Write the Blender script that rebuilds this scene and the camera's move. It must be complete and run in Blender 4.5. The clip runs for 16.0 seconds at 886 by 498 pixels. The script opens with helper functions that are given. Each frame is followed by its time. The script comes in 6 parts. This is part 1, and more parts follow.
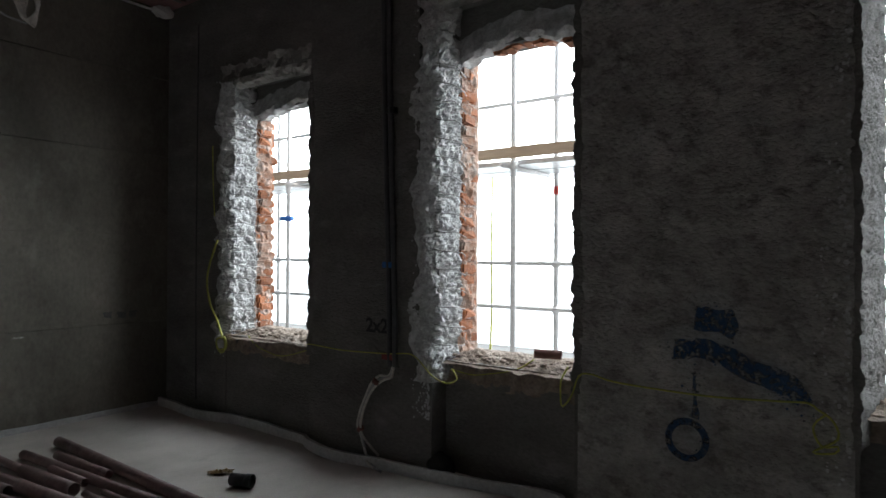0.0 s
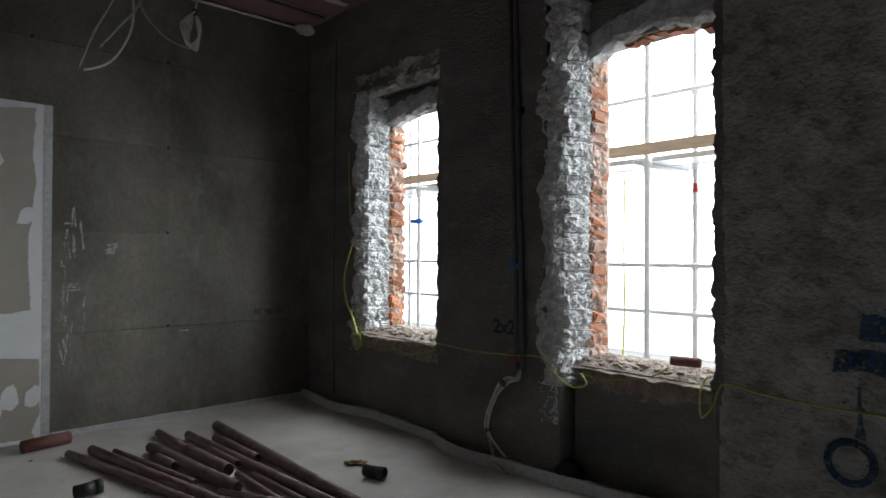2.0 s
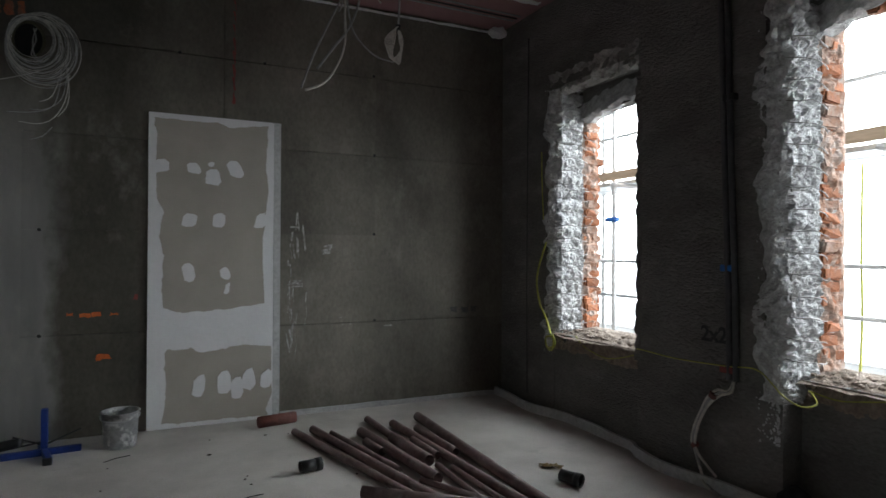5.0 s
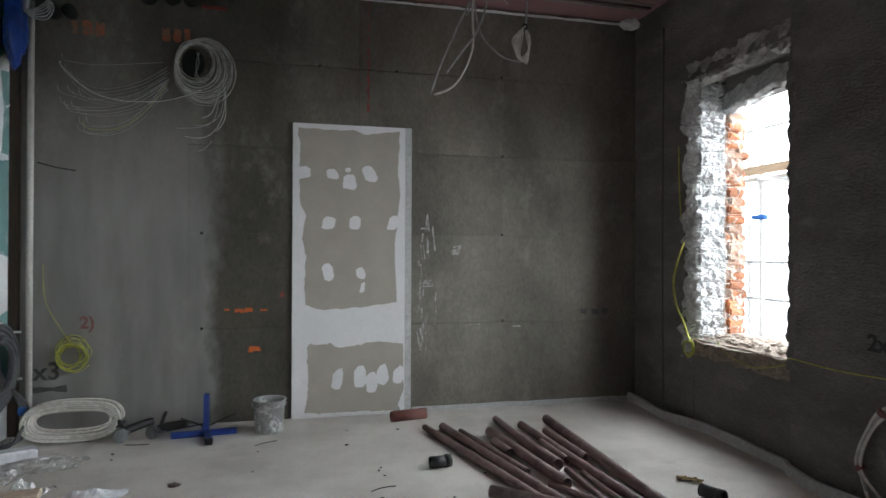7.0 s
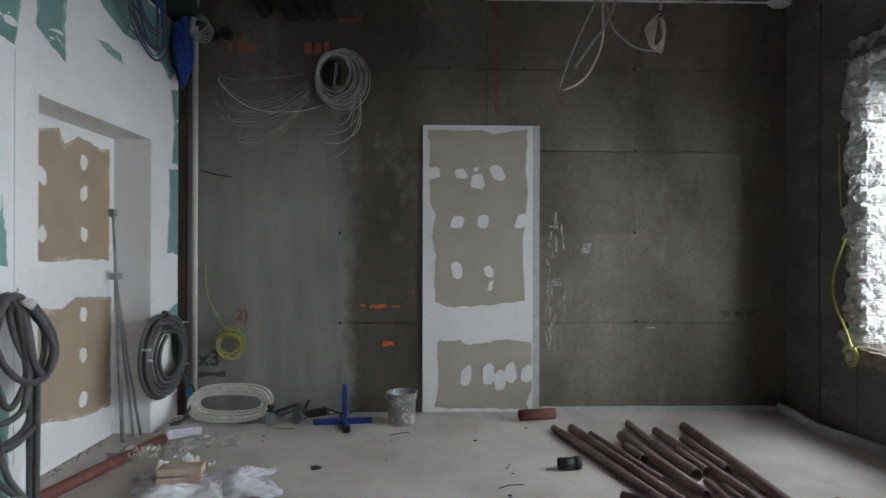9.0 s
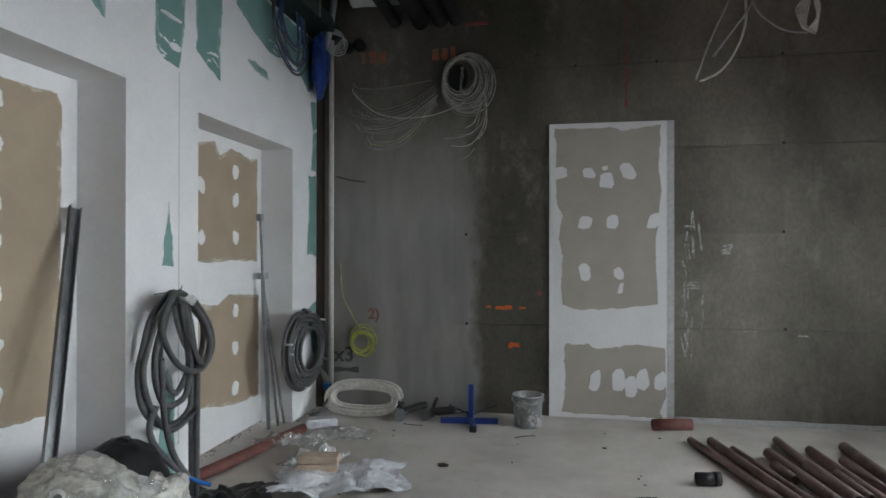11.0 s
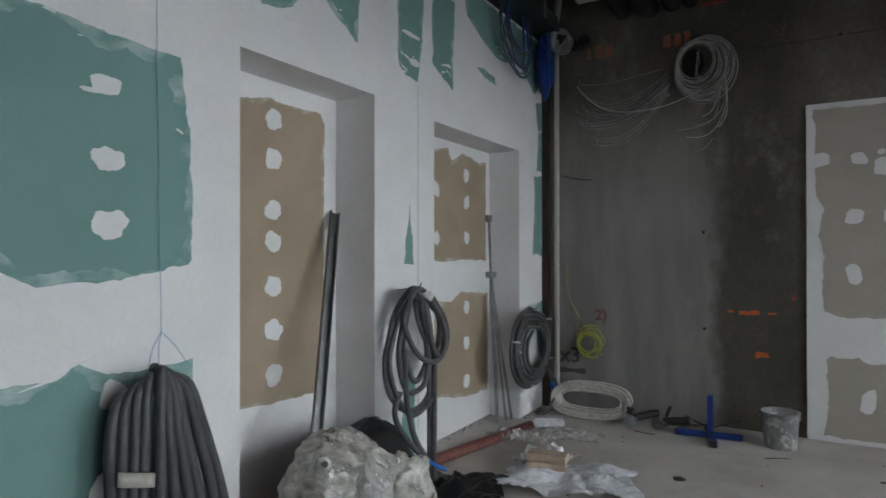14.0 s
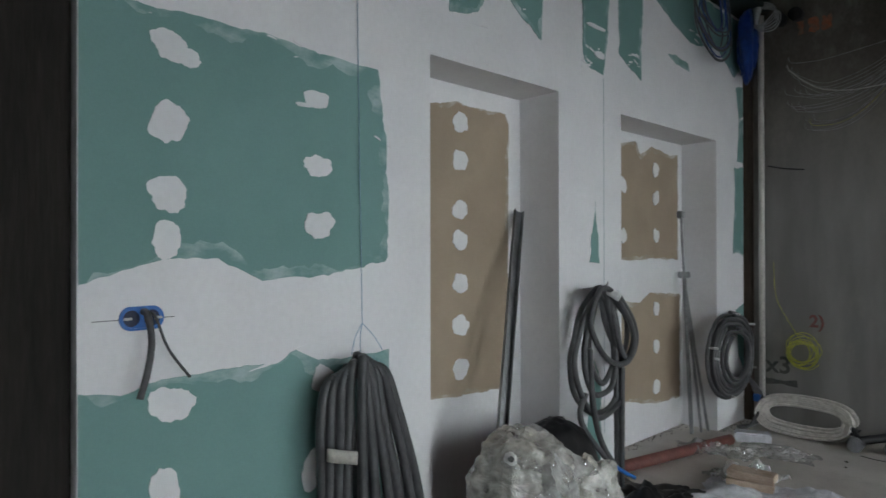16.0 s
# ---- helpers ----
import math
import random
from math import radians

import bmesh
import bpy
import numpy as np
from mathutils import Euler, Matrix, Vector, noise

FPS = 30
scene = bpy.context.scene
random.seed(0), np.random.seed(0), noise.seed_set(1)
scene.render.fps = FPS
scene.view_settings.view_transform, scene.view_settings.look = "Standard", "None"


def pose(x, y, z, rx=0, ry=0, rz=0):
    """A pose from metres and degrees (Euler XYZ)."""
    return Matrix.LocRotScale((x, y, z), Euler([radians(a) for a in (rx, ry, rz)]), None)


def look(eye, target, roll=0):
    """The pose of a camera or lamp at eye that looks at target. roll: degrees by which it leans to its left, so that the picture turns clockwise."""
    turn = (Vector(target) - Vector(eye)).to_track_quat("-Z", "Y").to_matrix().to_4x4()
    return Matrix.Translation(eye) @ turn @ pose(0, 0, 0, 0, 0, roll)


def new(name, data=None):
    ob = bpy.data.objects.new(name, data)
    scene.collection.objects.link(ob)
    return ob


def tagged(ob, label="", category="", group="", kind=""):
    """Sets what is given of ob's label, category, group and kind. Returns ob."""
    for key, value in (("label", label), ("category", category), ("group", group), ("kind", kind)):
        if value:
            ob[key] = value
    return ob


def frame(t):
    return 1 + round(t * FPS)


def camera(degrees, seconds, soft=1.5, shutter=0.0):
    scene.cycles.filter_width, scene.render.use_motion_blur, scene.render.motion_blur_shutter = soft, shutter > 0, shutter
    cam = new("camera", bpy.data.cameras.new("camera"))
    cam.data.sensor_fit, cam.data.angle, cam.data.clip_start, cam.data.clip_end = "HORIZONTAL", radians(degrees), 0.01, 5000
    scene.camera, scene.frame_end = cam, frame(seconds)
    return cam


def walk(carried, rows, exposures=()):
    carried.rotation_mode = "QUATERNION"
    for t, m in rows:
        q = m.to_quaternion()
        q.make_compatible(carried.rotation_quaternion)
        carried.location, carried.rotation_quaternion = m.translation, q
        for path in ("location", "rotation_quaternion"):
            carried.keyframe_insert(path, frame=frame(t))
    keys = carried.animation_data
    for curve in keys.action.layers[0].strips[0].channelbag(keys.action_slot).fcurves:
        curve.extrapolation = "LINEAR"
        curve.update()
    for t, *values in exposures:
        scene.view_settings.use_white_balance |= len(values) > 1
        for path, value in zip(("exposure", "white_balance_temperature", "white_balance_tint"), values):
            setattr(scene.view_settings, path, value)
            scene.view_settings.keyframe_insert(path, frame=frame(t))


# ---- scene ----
cam = camera(71.37, 16.0, shutter=0.4)
PATH = [
    (0.0, pose(-0.003, -0.035, 1.396, 90.42, -0.32, -54.68)),
    (0.5, pose(-0.000, -0.039, 1.392, 90.47, -0.28, -51.77)),
    (1.0, pose(0.010, -0.036, 1.395, 90.45, -0.31, -48.60)),
    (1.5, pose(0.015, -0.041, 1.393, 90.46, -0.30, -45.67)),
    (2.0, pose(0.015, -0.039, 1.390, 90.54, -0.31, -42.71)),
    (2.5, pose(0.010, -0.030, 1.393, 90.49, -0.39, -40.04)),
    (3.0, pose(0.007, -0.015, 1.400, 90.39, -0.32, -37.07)),
    (3.5, pose(0.001, -0.012, 1.403, 90.38, -0.22, -34.23)),
    (4.0, pose(-0.004, -0.004, 1.405, 90.31, -0.28, -31.22)),
    (6.5, pose(-0.004, 0.020, 1.403, 90.37, -0.24, -16.57)),
    (7.0, pose(0.000, 0.007, 1.406, 90.29, -0.24, -13.48)),
    (7.5, pose(0.003, -0.000, 1.407, 90.23, -0.25, -10.60)),
    (8.0, pose(0.002, 0.001, 1.408, 90.14, -0.22, -7.58)),
    (8.5, pose(0.005, -0.003, 1.406, 90.11, -0.22, -4.68)),
    (9.0, pose(0.009, -0.008, 1.407, 90.09, -0.15, -1.53)),
    (11.5, pose(0.015, -0.005, 1.407, 90.24, -0.06, 13.20)),
    (12.0, pose(0.012, -0.003, 1.407, 90.26, -0.04, 16.38)),
    (12.5, pose(0.004, 0.003, 1.410, 90.21, -0.04, 19.68)),
    (13.0, pose(-0.008, -0.002, 1.407, 90.21, -0.03, 23.21)),
    (13.5, pose(-0.020, -0.006, 1.401, 90.27, 0.06, 26.49)),
    (14.0, pose(-0.020, -0.013, 1.396, 90.28, 0.07, 30.55)),
    (14.5, pose(-0.024, -0.023, 1.392, 90.25, 0.08, 34.62)),
    (15.0, pose(-0.030, -0.035, 1.389, 90.23, 0.11, 38.95)),
    (15.5, pose(-0.035, -0.034, 1.387, 90.26, 0.09, 42.95)),
    (16.0, pose(-0.032, -0.024, 1.388, 90.27, 0.11, 47.26)),
]
EXPOSURES = [(0.0, -0.67), (0.6, -0.28), (1.2, -0.27), (3.0, -0.58), (4.2, -0.7), (6.3, 0.58), (7.0, 0.63), (8.0, 0.47), (9.0, 0.46), (11.4, 0.34), (13.0, 0.17), (16.0, -0.05)]
walk(cam, PATH, EXPOSURES)

from mathutils import geometry

# ---- light: overcast day behind the windows ----
world = bpy.data.worlds.new("world")
scene.world = world
world.use_nodes = True
wn = world.node_tree
sky = wn.nodes.new("ShaderNodeTexSky")
sky.sky_type = "NISHITA"
sky.sun_disc = False
sky.sun_elevation = radians(40)
sky.sun_rotation = radians(100)
wn.links.new(sky.outputs[0], wn.nodes["Background"].inputs[0])
wn.nodes["Background"].inputs[1].default_value = 0.12
SKY_GLOW = 14.0
sun = new("sun", bpy.data.lights.new("sun", "SUN"))
sun.data.energy, sun.data.angle, sun.data.color = 0.8, radians(20), (1.0, 0.97, 0.93)
sun.matrix_world = look((20, 3, 16), (4, 3, 0))


# ---- materials ----
def surf(name, base, alt=None, scale=3.0, rough=0.85, bump=0.25, grain=60.0, metal=0.0, mix=(0.35, 0.65), spots=None, spot_at=(0.6, 0.7), spot_scale=8.0, stretch=(1, 1, 1), vary=0.0, alpha=1.0, transmit=0.0, coat=0.0, depth=0.01, speck=0.72, pale=None, holes=None):
    """Two tones blended by broad noise, fine grain, optional stains and painted upper shade, bump from the grain."""
    m = bpy.data.materials.new(name)
    m.use_nodes = True
    nt = m.node_tree
    b = nt.nodes["Principled BSDF"]
    alt = alt or tuple(c * 0.75 for c in base)
    co = nt.nodes.new("ShaderNodeTexCoord")
    mp = nt.nodes.new("ShaderNodeMapping")
    mp.inputs["Scale"].default_value = stretch
    nt.links.new(co.outputs["Object"], mp.inputs[0])

    def noise_node(s, detail=6.0, r=0.6):
        n = nt.nodes.new("ShaderNodeTexNoise")
        n.inputs["Scale"].default_value, n.inputs["Detail"].default_value, n.inputs["Roughness"].default_value = s, detail, r
        nt.links.new(mp.outputs[0], n.inputs["Vector"])
        return n.outputs[0]

    def ramp(src, lo, hi):
        r = nt.nodes.new("ShaderNodeMapRange")
        r.inputs["From Min"].default_value, r.inputs["From Max"].default_value = lo, hi
        nt.links.new(src, r.inputs["Value"])
        return r.outputs[0]

    def blend(f, a, c, mode="MIX"):
        x = nt.nodes.new("ShaderNodeMix")
        x.data_type, x.blend_type = "RGBA", mode
        if isinstance(f, float):
            x.inputs[0].default_value = f
        else:
            nt.links.new(f, x.inputs[0])
        for sock, v in ((x.inputs[6], a), (x.inputs[7], c)):
            if isinstance(v, tuple):
                sock.default_value = (*v, 1)
            else:
                nt.links.new(v, sock)
        return x.outputs[2]

    col = blend(ramp(noise_node(scale), *mix), base, alt)
    g = noise_node(grain, 4.0)
    col = blend(ramp(g, 0.35, 0.75), col, blend(1.0, col, (speck, speck, speck), "MULTIPLY"))
    if pale:
        sep = nt.nodes.new("ShaderNodeSeparateXYZ")
        nt.links.new(co.outputs["Object"], sep.inputs[0])
        wob = nt.nodes.new("ShaderNodeMath")
        wob.operation = "MULTIPLY_ADD"
        nt.links.new(noise_node(3.0), wob.inputs[0])
        wob.inputs[1].default_value = 0.5
        nt.links.new(sep.outputs[0], wob.inputs[2])
        # pale tone fades upwards: shade near the ceiling, put into the colour
        low = ramp(sep.outputs[2], 2.9, 1.7)
        mask = nt.nodes.new("ShaderNodeMath")
        mask.operation = "MULTIPLY"
        nt.links.new(ramp(wob.outputs[0], -0.30, -0.46), mask.inputs[0])
        nt.links.new(low, mask.inputs[1])
        runs = nt.nodes.new("ShaderNodeTexNoise")
        runs.inputs["Scale"].default_value, runs.inputs["Detail"].default_value = 5.0, 5.0
        rm = nt.nodes.new("ShaderNodeMapping")
        rm.inputs["Scale"].default_value = (1, 1, 0.2)
        nt.links.new(co.outputs["Object"], rm.inputs[0])
        nt.links.new(rm.outputs[0], runs.inputs["Vector"])
        col = blend(mask.outputs[0], col, blend(ramp(runs.outputs[0], 0.35, 0.65), tuple(c * 0.74 for c in pale), pale))
        # darker band just right of the pale area, over the full height
        dark_band = nt.nodes.new("ShaderNodeMath")
        dark_band.operation = "MULTIPLY"
        nt.links.new(ramp(wob.outputs[0], -0.46, -0.32), dark_band.inputs[0])
        nt.links.new(ramp(wob.outputs[0], 0.42, 0.08), dark_band.inputs[1])
        # painted shade: multiplies the upper left of the wall darker
        top_shade = nt.nodes.new("ShaderNodeMath")
        top_shade.operation = "MULTIPLY"
        nt.links.new(ramp(wob.outputs[0], -0.3, -0.44), top_shade.inputs[0])
        rise = nt.nodes.new("ShaderNodeMath")
        rise.operation = "MULTIPLY_ADD"
        nt.links.new(noise_node(4.0), rise.inputs[0])
        rise.inputs[1].default_value = 0.9
        nt.links.new(sep.outputs[2], rise.inputs[2])
        nt.links.new(ramp(rise.outputs[0], 2.75, 3.35), top_shade.inputs[1])
        col = blend(top_shade.outputs[0], col, blend(1.0, col, (0.58, 0.58, 0.58), "MULTIPLY"))
        col = blend(dark_band.outputs[0], col, blend(1.0, col, (0.50, 0.50, 0.47), "MULTIPLY"))
    if spots:
        col = blend(ramp(noise_node(spot_scale, 8.0, 0.7), *spot_at), col, spots)
    if vary:
        oi = nt.nodes.new("ShaderNodeObjectInfo")
        hsv = nt.nodes.new("ShaderNodeHueSaturation")
        nt.links.new(col, hsv.inputs["Color"])
        nt.links.new(oi.outputs["Random"], hsv.inputs["Fac"])
        hsv.inputs["Value"].default_value = 1 - vary
        col = hsv.outputs[0]
    nt.links.new(col, b.inputs["Base Color"])
    rr = nt.nodes.new("ShaderNodeMapRange")
    nt.links.new(g, rr.inputs["Value"])
    rr.inputs["To Min"].default_value, rr.inputs["To Max"].default_value = max(0.05, rough - 0.1), min(1.0, rough + 0.1)
    nt.links.new(rr.outputs[0], b.inputs["Roughness"])
    b.inputs["Metallic"].default_value = metal
    b.inputs["Alpha"].default_value = alpha
    if holes:
        nt.links.new(ramp(noise_node(holes[2], 5.0, 0.7), holes[0], holes[1]), b.inputs["Alpha"])
    b.inputs["Transmission Weight"].default_value = transmit
    b.inputs["Coat Weight"].default_value = coat
    if bump:
        bp = nt.nodes.new("ShaderNodeBump")
        bp.inputs["Strength"].default_value, bp.inputs["Distance"].default_value = bump, depth
        nt.links.new(g, bp.inputs["Height"])
        nt.links.new(bp.outputs[0], b.inputs["Normal"])
    return m


CONCRETE = surf("cast_concrete", (0.258, 0.236, 0.198), (0.115, 0.105, 0.087), 1.1, 0.88, 0.35, 45, mix=(0.34, 0.66), vary=0.18, spots=(0.33, 0.312, 0.275), spot_at=(0.57, 0.9), spot_scale=2.7, depth=0.004, speck=0.72, pale=(0.29, 0.282, 0.268), stretch=(1, 1, 0.62))
PLASTER = surf("rough_cement_plaster", (0.225, 0.214, 0.202), (0.135, 0.128, 0.12), 2.2, 0.95, 0.9, 55, spots=(0.285, 0.275, 0.262), spot_at=(0.55, 0.8), spot_scale=4.2, depth=0.02, stretch=(1, 0.6, 1.3))
CHIPPED = surf("chipped_concrete", (0.72, 0.72, 0.72), (0.42, 0.415, 0.41), 16, 0.95, 0.9, 75, spots=(0.2, 0.195, 0.19), spot_at=(0.62, 0.8), spot_scale=21, depth=0.012)
RUBBLE = surf("rubble_sill", (0.44, 0.355, 0.29), (0.24, 0.19, 0.155), 18, 0.95, 1.0, 60, depth=0.02)
BRICK = surf("red_brick", (0.58, 0.2, 0.08), (0.42, 0.17, 0.09), 9, 0.9, 0.7, 70, spots=(0.42, 0.36, 0.32), spot_at=(0.55, 0.75), spot_scale=14, vary=0.5)
SCREED = surf("screed_floor", (0.65, 0.607, 0.565), (0.49, 0.455, 0.42), 1.6, 0.55, 0.25, 80, mix=(0.4, 0.66), spots=(0.38, 0.36, 0.33), spot_at=(0.58, 0.8), spot_scale=2.6, depth=0.002, speck=0.86)
PAVING = surf("paved_ground", (0.22, 0.21, 0.20), (0.16, 0.155, 0.15), 0.8, 0.9, 0.3, 40)
# darkness of the ceiling void is put into this colour, which also cuts bounce
SOFFIT = surf("unlit_void_soffit", (0.07, 0.065, 0.06), (0.04, 0.038, 0.035), 3, 0.95, 0.5, 40)
STRIP = surf("foam_edge_strip", (0.62, 0.62, 0.62), (0.52, 0.52, 0.52), 6, 0.8, 0.2, 40)
FILLER = surf("white_joint_filler", (0.82, 0.815, 0.825), (0.76, 0.756, 0.768), 2.2, 0.75, 0.12, 40, depth=0.003, speck=0.95)
GREEN_SMEAR = surf("filler_smeared_green_board", (0.175, 0.32, 0.30), (0.50, 0.60, 0.60), 9.0, 0.8, 0.0, 60, mix=(0.42, 0.72), stretch=(1, 0.7, 1.2), speck=0.97)
TAN_SMEAR = surf("filler_smeared_tan_paper", (0.39, 0.325, 0.245), (0.62, 0.59, 0.54), 11.0, 0.85, 0.0, 60, mix=(0.45, 0.75), stretch=(1, 0.7, 1.2), speck=0.97)
BOARD_GREEN = surf("green_moisture_board", (0.19, 0.34, 0.315), (0.168, 0.308, 0.285), 2.5, 0.8, 0.06, 120, depth=0.001, speck=0.95)
BOARD_TAN = surf("tan_board_paper", (0.415, 0.33, 0.24), (0.365, 0.288, 0.21), 3.0, 0.85, 0.06, 120, depth=0.001, speck=0.95)
BOARD_BEIGE = surf("grey_beige_board_paper", (0.45, 0.412, 0.36), (0.40, 0.365, 0.315), 3.0, 0.85, 0.06, 120, depth=0.001, speck=0.95)
BOARD_PINK = surf("pink_fire_board", (0.40, 0.22, 0.23), (0.33, 0.18, 0.19), 2.0, 0.85, 0.1, 60, depth=0.002, speck=0.95)
DARK_STEEL = surf("dark_green_steel", (0.03, 0.045, 0.04), (0.02, 0.03, 0.027), 5, 0.55, 0.1, 60, metal=0.2)
GALV = surf("galvanised_steel", (0.46, 0.47, 0.48), (0.34, 0.35, 0.36), 8, 0.4, 0.05, 40, metal=0.55)
DULL_STEEL = surf("dull_rolled_steel", (0.27, 0.28, 0.29), (0.19, 0.195, 0.2), 6, 0.4, 0.05, 40, metal=0.6, stretch=(4, 4, 0.5))
SCAFFOLD = surf("weathered_scaffold_tube", (0.78, 0.76, 0.76), (0.68, 0.66, 0.65), 8, 0.6, 0.05, 40)
TIMBER = surf("scaffold_timber", (0.68, 0.52, 0.38), (0.55, 0.40, 0.28), 6, 0.8, 0.2, 30, stretch=(1, 0.15, 1))
WOOD = surf("pale_wood", (0.62, 0.49, 0.39), (0.5, 0.37, 0.28), 8, 0.75, 0.2, 40, stretch=(1, 1, 4))
# dark timber, taken to near-black to carry the shade of the opening beside it
UNLIT_WOOD = surf("unlit_dark_timber", (0.022, 0.018, 0.014), (0.012, 0.01, 0.008), 6, 0.9, 0.3, 30, stretch=(3, 3, 0.3))
MORTARED = surf("mortar_smeared_brick", (0.5, 0.42, 0.37), (0.42, 0.22, 0.14), 10, 0.95, 0.8, 60, vary=0.35)
DARK_WOOD = surf("dark_timber", (0.07, 0.045, 0.028), (0.035, 0.024, 0.017), 6, 0.85, 0.3, 30, stretch=(3, 3, 0.3))
RUST = surf("red_brown_pipe", (0.30, 0.20, 0.19), (0.17, 0.105, 0.10), 7, 0.55, 0.2, 60, spots=(0.40, 0.34, 0.32), spot_at=(0.5, 0.8), spot_scale=6, vary=0.3)
RED_PIPE = surf("red_floor_pipe", (0.24, 0.085, 0.07), (0.16, 0.065, 0.055), 8, 0.6, 0.1, 50)
BLACK = surf("black_plastic", (0.012, 0.012, 0.013), (0.02, 0.02, 0.02), 8, 0.5, 0.1, 60)
MATT_BLACK = surf("matt_black", (0.008, 0.008, 0.008), (0.014, 0.014, 0.014), 8, 0.95, 0.3, 30)
BLACK_FILM = surf("black_plastic_film", (0.010, 0.010, 0.011), (0.018, 0.018, 0.018), 8, 0.35, 0.25, 20, depth=0.01)
CONDUIT = surf("grey_conduit", (0.095, 0.095, 0.098), (0.07, 0.07, 0.073), 12, 0.5, 0.05, 40)
CONDUIT_DARK = surf("dark_corrugated_conduit", (0.085, 0.085, 0.088), (0.06, 0.06, 0.062), 12, 0.5, 0.05, 40)
CABLE_WHITE = surf("white_cable", (0.72, 0.69, 0.64), (0.60, 0.57, 0.52), 10, 0.5, 0.05, 40)
CABLE_GREY = surf("grey_cable", (0.42, 0.42, 0.42), (0.32, 0.32, 0.32), 10, 0.5, 0.05, 40)
CABLE_YELLOW = surf("yellow_green_cable", (0.57, 0.54, 0.11), (0.37, 0.39, 0.07), 10, 0.5, 0.05, 40)
BLUE = surf("blue_painted_steel", (0.015, 0.05, 0.26), (0.012, 0.04, 0.2), 10, 0.45, 0.05, 40)
BLUE_BOX = surf("blue_plastic", (0.02, 0.16, 0.55), (0.02, 0.13, 0.45), 10, 0.4, 0.0, 40)
BLUE_FILM = surf("blue_plastic_film", (0.012, 0.055, 0.27), (0.01, 0.035, 0.16), 6, 0.35, 0.3, 25)
BLUE_PAINT = surf("blue_spray_paint", (0.02, 0.07, 0.17), (0.05, 0.095, 0.16), 12, 0.9, 0.9, 45, spots=(0.16, 0.17, 0.19), spot_at=(0.53, 0.66), spot_scale=20, holes=(0.36, 0.52, 30.0), depth=0.02)
ORANGE_PAINT = surf("orange_spray_paint", (0.75, 0.16, 0.03), (0.55, 0.12, 0.03), 14, 0.8, 0.1, 55)
RED_PAINT = surf("red_chalk_paint", (0.33, 0.07, 0.06), (0.22, 0.06, 0.055), 14, 0.8, 0.1, 55)
BLACK_PAINT = surf("black_marker", (0.03, 0.03, 0.033), (0.04, 0.04, 0.04), 14, 0.8, 0.1, 55)
TIN = surf("paint_spattered_bucket", (0.42, 0.42, 0.42), (0.25, 0.25, 0.26), 6, 0.5, 0.1, 40, metal=0.3, spots=(0.65, 0.65, 0.64), spot_at=(0.52, 0.6), spot_scale=9)
TAPE = surf("white_tape", (0.75, 0.75, 0.74), (0.68, 0.68, 0.66), 10, 0.6, 0.0, 40)
PAPER = surf("white_wrapping_sheet", (0.78, 0.78, 0.82), (0.66, 0.66, 0.71), 5, 0.55, 0.2, 25)
DIRT = surf("dust_and_debris", (0.10, 0.085, 0.07), (0.06, 0.05, 0.04), 20, 0.95, 0.4, 60)
FAINT = surf("faint_marker", (0.06, 0.07, 0.066), (0.11, 0.11, 0.1), 14, 0.8, 0.1, 55)
STRING = surf("pale_blue_string", (0.28, 0.42, 0.55), (0.22, 0.35, 0.48), 14, 0.7, 0.0)
RENDER_COAT = surf("coarse_grey_render", (0.52, 0.50, 0.475), (0.31, 0.295, 0.28), 5, 0.95, 1.0, 45, spots=(0.17, 0.16, 0.15), spot_at=(0.5, 0.66), spot_scale=11, depth=0.03, stretch=(1, 0.8, 1.15))
SCRAPE = surf("chalky_scrape", (0.50, 0.49, 0.47), (0.26, 0.25, 0.225), 40, 0.9, 0.3, 60, mix=(0.42, 0.58))
GOLD = surf("amber_foil_rag", (0.5, 0.36, 0.16), (0.2, 0.14, 0.07), 30, 0.4, 0.3, 60)


